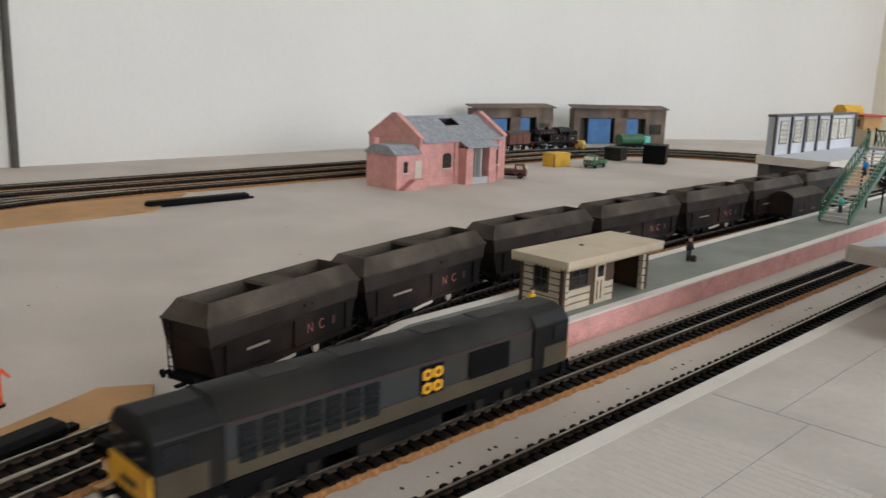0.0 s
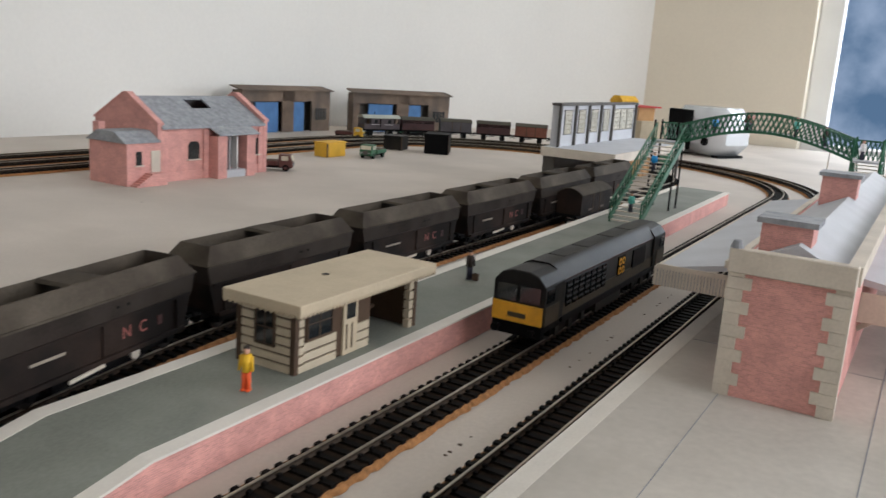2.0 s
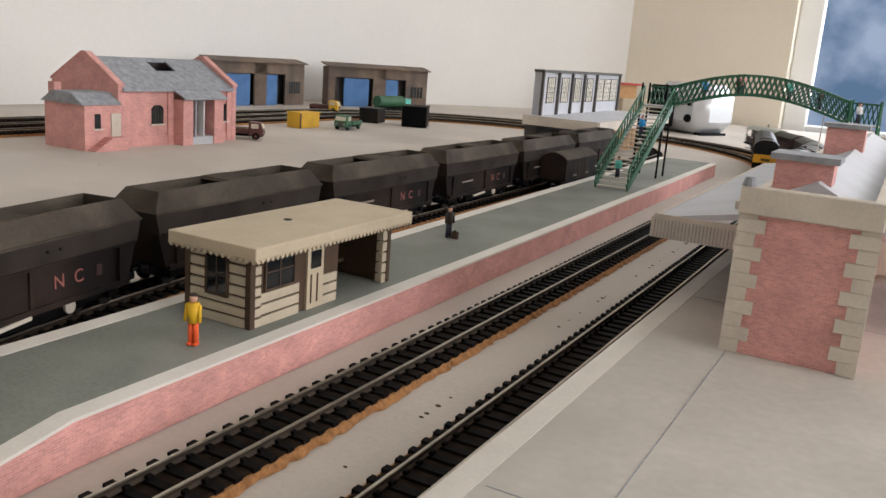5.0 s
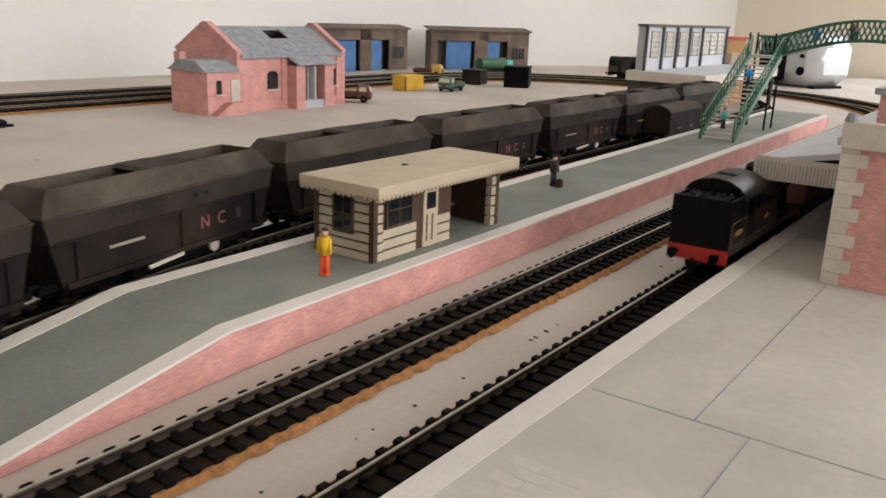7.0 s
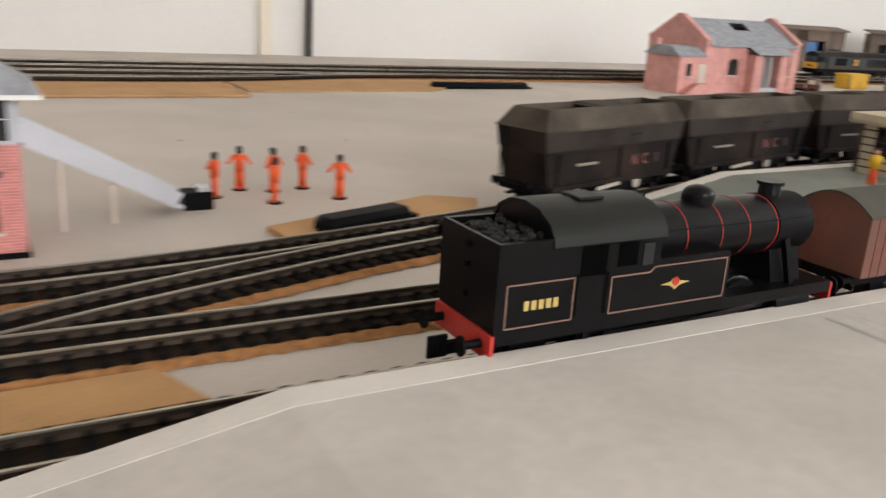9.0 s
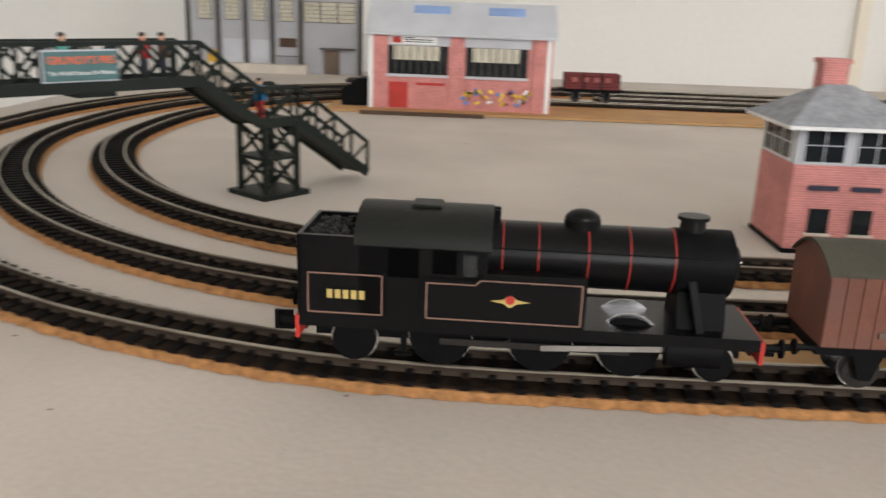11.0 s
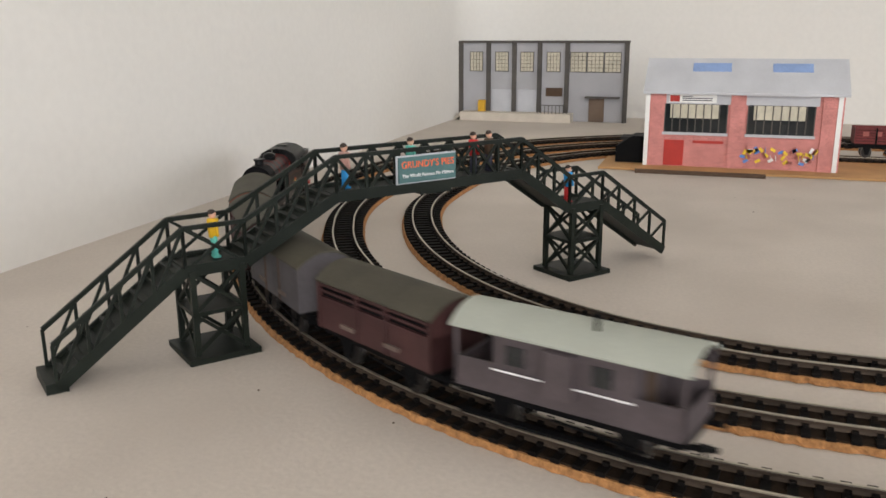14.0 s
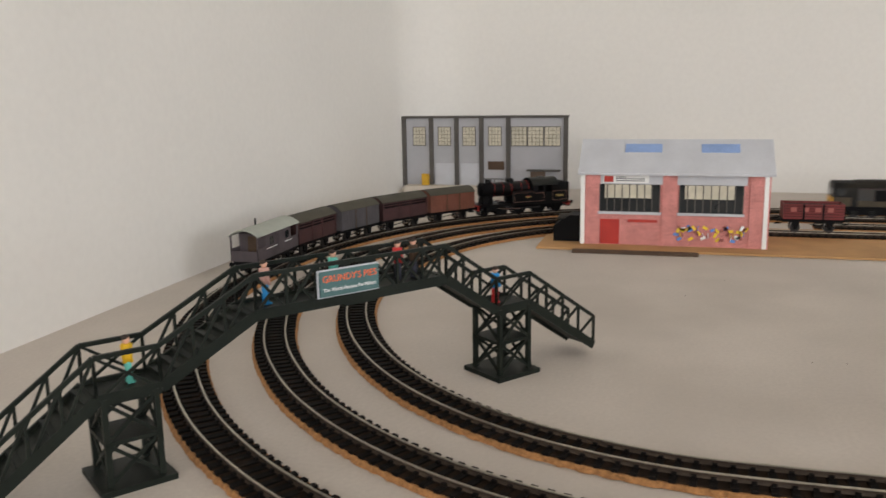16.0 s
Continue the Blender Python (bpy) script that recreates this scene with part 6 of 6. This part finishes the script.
# ---- yard vehicles and clutter ----
def lorry(label, m, body, cab_mat, flat=True):
    t = thing("model_lorry", label, "model lorry", m, group="lorries in the yard")
    part("chassis", B(-0.010, 0.010, -0.033, 0.033, 0.005, 0.009), "black", t)
    part("bed", B(-0.0135, 0.0135, -0.033, 0.010, 0.009, 0.016), body, t, bevel=0.0006)
    part("bed_floor", B(-0.012, 0.012, -0.031, 0.008, 0.016, 0.0166), "brown", t)
    cab = part("cab", prism(bmesh.new(), [(0.012, 0.006), (0.034, 0.006), (0.034, 0.016), (0.030, 0.026), (0.012, 0.027)], "x", -0.0125, 0.0125), cab_mat, t, bevel=0.001)
    part("windscreen", prism(bmesh.new(), [(0.0337, 0.0175), (0.0345, 0.0175), (0.0315, 0.0245), (0.0307, 0.0245)], "x", -0.0105, 0.0105), "pane", cab)
    for s in (-1, 1):
        part("side_window", B(*sorted((s * 0.0125, s * 0.0129)), 0.016, 0.027, 0.0175, 0.0245), "pane", cab)
        part("headlight", rod(bmesh.new(), (s * 0.008, 0.034, 0.011), (s * 0.008, 0.0352, 0.011), 0.0016, 10), "silver", cab)
    part("radiator", B(-0.0045, 0.0045, 0.034, 0.0348, 0.008, 0.0155), "darkgrey", cab)
    for y in (-0.020, 0.023):
        for s in (-1, 1):
            w = part("wheel", rod(bmesh.new(), (s * 0.009, y, 0.0055), (s * 0.0128, y, 0.0055), 0.0055, 16), "black", t, smooth=True)
            part("hub", rod(bmesh.new(), (s * 0.0128, y, 0.0055), (s * 0.0132, y, 0.0055), 0.0024, 10), body, w)
    return t


lorry("maroon brown model lorry parked on the beige yard", pose(-0.705, 2.385, 0, 0, 0, -55), "lorry_brown", "lorry_brown")
lorry("dark green model lorry parked on the beige yard", pose(-0.722, 2.69, 0, 0, 0, 190), "lorry_green", "lorry_green")
lorry("yellow and brown model lorry parked near the shed", pose(-0.985, 2.965, 0, 0, 0, -70), "lorry_brown", "yellowcard")


def crate(name, label, m, mat, w, d, h, lid=True):
    t = thing(name, label, "crate", m)
    part("box", B(-w / 2, w / 2, -d / 2, d / 2, 0, h), mat, t, bevel=0.001)
    part("lid", B(-w / 2 - 0.001, w / 2 + 0.001, -d / 2 - 0.001, d / 2 + 0.001, h, h + 0.002), mat if lid else "brown", t)
    part("side_strip", B(w / 2, w / 2 + 0.0008, -d / 2, -d / 2 + 0.004, 0, h), "brown", t)


crate("yellow_hut", "small mustard yellow box beside the back track", pose(-0.78, 2.63, 0), "yellowcard", 0.03, 0.058, 0.026)
crate("dark_hut", "small black hut standing on the yard", pose(-0.70, 2.895, 0, 0, 0, 25), "black", 0.05, 0.062, 0.040)
crate("dark_bunker", "low dark green bunker standing on the yard", pose(-0.79, 2.87, 0, 0, 0, 15), "dark58", 0.04, 0.05, 0.028)
tanker = thing("tank_lorry", "pale green model tank lorry near the blue-door shed", "model lorry", pose(-0.93, 3.16, 0, 0, 0, -12), group="lorries in the yard")
part("tank", rod(bmesh.new(), (0, -0.05, 0.026), (0, 0.035, 0.026), 0.014, 18), "lorry_green", tanker, smooth=True)
part("cab", B(-0.013, 0.013, 0.037, 0.058, 0.006, 0.034), "fig_teal", tanker, bevel=0.002)
part("chassis", B(-0.011, 0.011, -0.05, 0.056, 0.006, 0.012), "black", tanker)
for y in (-0.035, 0.0, 0.045):
    for s in (-1, 1):
        part("wheel", rod(bmesh.new(), (s * 0.010, y, 0.006), (s * 0.014, y, 0.006), 0.006, 14), "black", tanker)

# rounded toaster-like appliance in silver and black
toaster = thing("silver_loudspeaker", "rounded silver and black household appliance standing by the window wall", "appliance", pose(-0.30, 3.60, 0, 0, 0, -25))
part("shell", B(-0.085, 0.085, -0.075, 0.075, 0.004, 0.125), "silver", toaster, "rounded silver shell", bevel=0.030, smooth=True)
part("front", B(-0.078, 0.0, -0.079, -0.073, 0.014, 0.115), "black", toaster, "black front panel", bevel=0.002)
for x in (-0.06, 0.06):
    part("foot", B(x - 0.01, x + 0.01, -0.05, 0.05, 0.0, 0.006), "black", toaster)
part("knob", rod(bmesh.new(), (0.045, -0.080, 0.04), (0.045, -0.074, 0.04), 0.010, 14), "black", toaster)
part("button", rod(bmesh.new(), (0.045, -0.080, 0.075), (0.045, -0.074, 0.075), 0.005, 12), "black", toaster)

toy = thing("wooden_station_toy", "light wood building with yellow and red roof by the window wall", "model building", pose(-0.58, 3.80, 0, 0, 0, -30) @ Matrix.Diagonal((0.62, 0.62, 0.62, 1)))
part("base", B(-0.14, 0.14, -0.06, 0.10, 0.0, 0.105), "card", toy)
part("wall", B(-0.05, 0.10, -0.05, 0.05, 0.105, 0.165), "ply", toy)
part("roof", B(-0.07, 0.12, -0.07, 0.07, 0.165, 0.173), "red", toy, "red flat roof")
part("tower", prism(bmesh.new(), [(-0.12, 0.105), (-0.03, 0.105), (-0.03, 0.19), (-0.055, 0.21), (-0.095, 0.21), (-0.12, 0.19)], "y", -0.04, 0.06), "yellowcard", toy, "mustard yellow tower")
for i in range(4):
    part("window", B(-0.04 + i * 0.033, -0.02 + i * 0.033, -0.0515, -0.05, 0.115, 0.150), "brown", toy)


def turnout_motor(m, L=0.06, pad=None):
    t = thing("turnout_motor", "black plastic point motor housing beside the track", "point motor", m, group="point motors")
    part("housing", B(-0.008, 0.008, -L / 2, L / 2, 0.0, 0.009), "black", t, bevel=0.0028, smooth=True)
    part("tongue", B(-0.003, 0.003, L / 2, L / 2 + 0.008, 0.0, 0.003), "black", t)
    return t


def cork_pad(pts, z=0.0028):
    t = thing("cork_pad", "tan cork pad cut to shape under a point motor", "cork pad", group="cork pads")
    part("pad", prism(bmesh.new(), pts, "z", 0.0002, z), "ply", t)


cork_pad([(-0.075, 1.278), (-0.128, 1.272), (-0.170, 1.385), (-0.155, 1.412), (-0.112, 1.388)])
cork_pad([(-0.078, 1.322), (-0.052, 1.335), (-0.074, 1.412), (-0.105, 1.425), (-0.112, 1.40)])
cork_pad([(0.022, 1.030), (0.048, 1.035), (0.046, 1.20), (0.020, 1.19)])
turnout_motor(pose(-0.112, 1.318, 0.003, 0, 0, 17), 0.056)
turnout_motor(pose(-0.088, 1.376, 0.003, 0, 0, 14), 0.058)
turnout_motor(pose(0.028, 1.10, 0.003), 0.06)
for x, y, L in ((-0.832, 1.50, 0.10), (-0.748, 1.775, 0.155), (-0.895, 1.56, 0.055), (-0.962, 1.235, 0.045)):
    turnout_motor(pose(x, y, 0.0 if x > -0.84 else 0.0005), L)
bp = thing("cork_strip", "long tan cork strip along the back sidings", "cork strip")
part("strip", prism(bmesh.new(), [(-0.70, 1.43), (-0.715, 1.69), (-0.83, 1.80), (-0.83, 1.43)], "z", 0.0002, 0.0026), "ply", bp)

rng = random.Random(21)
specks = bmesh.new()
for i in range(90):
    x, y = rng.choice(((rng.uniform(-0.02, 0.3), rng.uniform(0.5, 1.0)), (rng.uniform(-0.6, -0.2), rng.uniform(0.8, 2.5)), (0.035, rng.uniform(1.3, 2.2))))
    r = rng.uniform(0.0004, 0.0011)
    bmesh.ops.create_icosphere(specks, subdivisions=1, radius=r, matrix=Matrix.Translation((x, y, 0.0002)) @ Matrix.Diagonal((1.6, 1, 0.4, 1)))
tagged(part("board_specks", specks, "brown"), "dark specks and crumbs scattered on the board", "debris", kind="stuff")


def open_wagon(name, label, m, mat):
    t = thing(name, label, "railway wagon", m, group="wagons on the back siding")
    four_wheel_chassis(t, 0.075)
    for s in (-1, 1):
        part("side", B(*sorted((s * 0.0145, s * 0.0155)), -0.0375, 0.0375, 0.0165, 0.034), mat, t)
        part("end", B(-0.0145, 0.0145, *sorted((s * 0.0365, s * 0.0375)), 0.0165, 0.034), mat, t)
        for i in range(1, 6):
            part("plank_gap", B(*sorted((s * 0.0155, s * 0.0157)), -0.0375, 0.0375, 0.0165 + i * 0.003 - 0.0002, 0.0165 + i * 0.003 + 0.0002), "black", t)
        for y in (-0.012, 0.012):
            part("strap", B(*sorted((s * 0.0155, s * 0.0161)), y - 0.001, y + 0.001, 0.0165, 0.034), "black", t)
    part("load", B(-0.0143, 0.0143, -0.036, 0.036, 0.028, 0.031), "coal", t)
    for i in range(4):
        part("letter_bar", B(0.0157, 0.0160, -0.028 + i * 0.015, -0.021 + i * 0.015, 0.025, 0.030), "letter_red", t, "faded lettering shape")
    return t


open_wagon("coal_wagon", "red open coal wagon standing beside the depot", pose(-0.79, 1.085, RAIL) @ Matrix.Diagonal((1.05, 0.95, 1.1, 1)), "wagonred")
green_coach = goods_van("green_van", "dark green van standing on the far curve", "lorry_green", "dark58", 0.09, group="vans on the sidings")
green_coach.matrix_world = on_path(INNER[1], s_at_y(INNER, 2.75, 2.2) + 0.30, 0.09)

# ---- the moving trains ----
DIESEL = class58()
TANK = tank_engine()
DIESEL.scale = (1.07, 1.07, 1.07)
TRAIN = [(TANK, 0.075, 0.150),
         (goods_van("box_van", "bauxite brown goods van with dark curved roof", "vanbrown", "roofolive"), 0.209, 0.080),
         (goods_van("cattle_van", "maroon brown slatted cattle van with olive roof", "cattle", "roofolive", 0.084, "cattle"), 0.304, 0.086),
         (goods_van("box_van", "weathered grey goods van with olive roof", "vangrey", "roofolive"), 0.400, 0.080),
         (goods_van("cattle_van", "dark maroon slatted cattle van with olive roof", "cattle", "roofolive", 0.084, "cattle"), 0.500, 0.086),
         (brake_van("goods_brake_van", "weathered brown brake van with pale grey-green roof"), 0.599, 0.101)]

for ob, back, L in TRAIN[1:]:
    ob.scale = (0.99, 0.99, 0.99)


def smooth_keys(keys, t):
    """Distance along the track at time t, eased between the keys."""
    ts, vs = [k[0] for k in keys], [k[1] for k in keys]
    w = [np.interp(t + d, ts, vs, left=vs[0] + (t + d - ts[0]) * (vs[1] - vs[0]) / (ts[1] - ts[0]), right=vs[-1] + (t + d - ts[-1]) * (vs[-1] - vs[-2]) / (ts[-1] - ts[-2])) for d in (-0.3, -0.15, 0, 0.15, 0.3)]
    return float(np.mean(w))


DIESEL_KEYS = [(0.0, 0.490), (1.0, 0.739), (1.5, 0.869), (3.5, 1.387), (6.0, 2.247), (8.5, 3.117), (16.0, 4.797)]
TANK_KEYS = [(0.0, 3.314), (1.5, 2.807), (3.5, 2.143), (6.5, 1.011), (7.0, 0.833), (7.5, 0.685), (8.0, 0.550), (8.5, 0.414), (9.0, 0.299), (9.5, 0.190), (10.0, 0.082), (10.2, 0.036), (12.5, -0.330), (13.5, -0.589), (14.5, -0.856), (15.5, -1.235), (16.0, -1.410)]


def motions():
    times = [i * 0.2 for i in range(81)]
    walk(DIESEL, [(t, on_path(LOOPS[1][1], smooth_keys(DIESEL_KEYS, t), 0.246)) for t in times])
    for ob, back, L in TRAIN:
        walk(ob, [(t, on_path(LOOPS[2][1], smooth_keys(TANK_KEYS, t) + back, L)) for t in times])


motions()
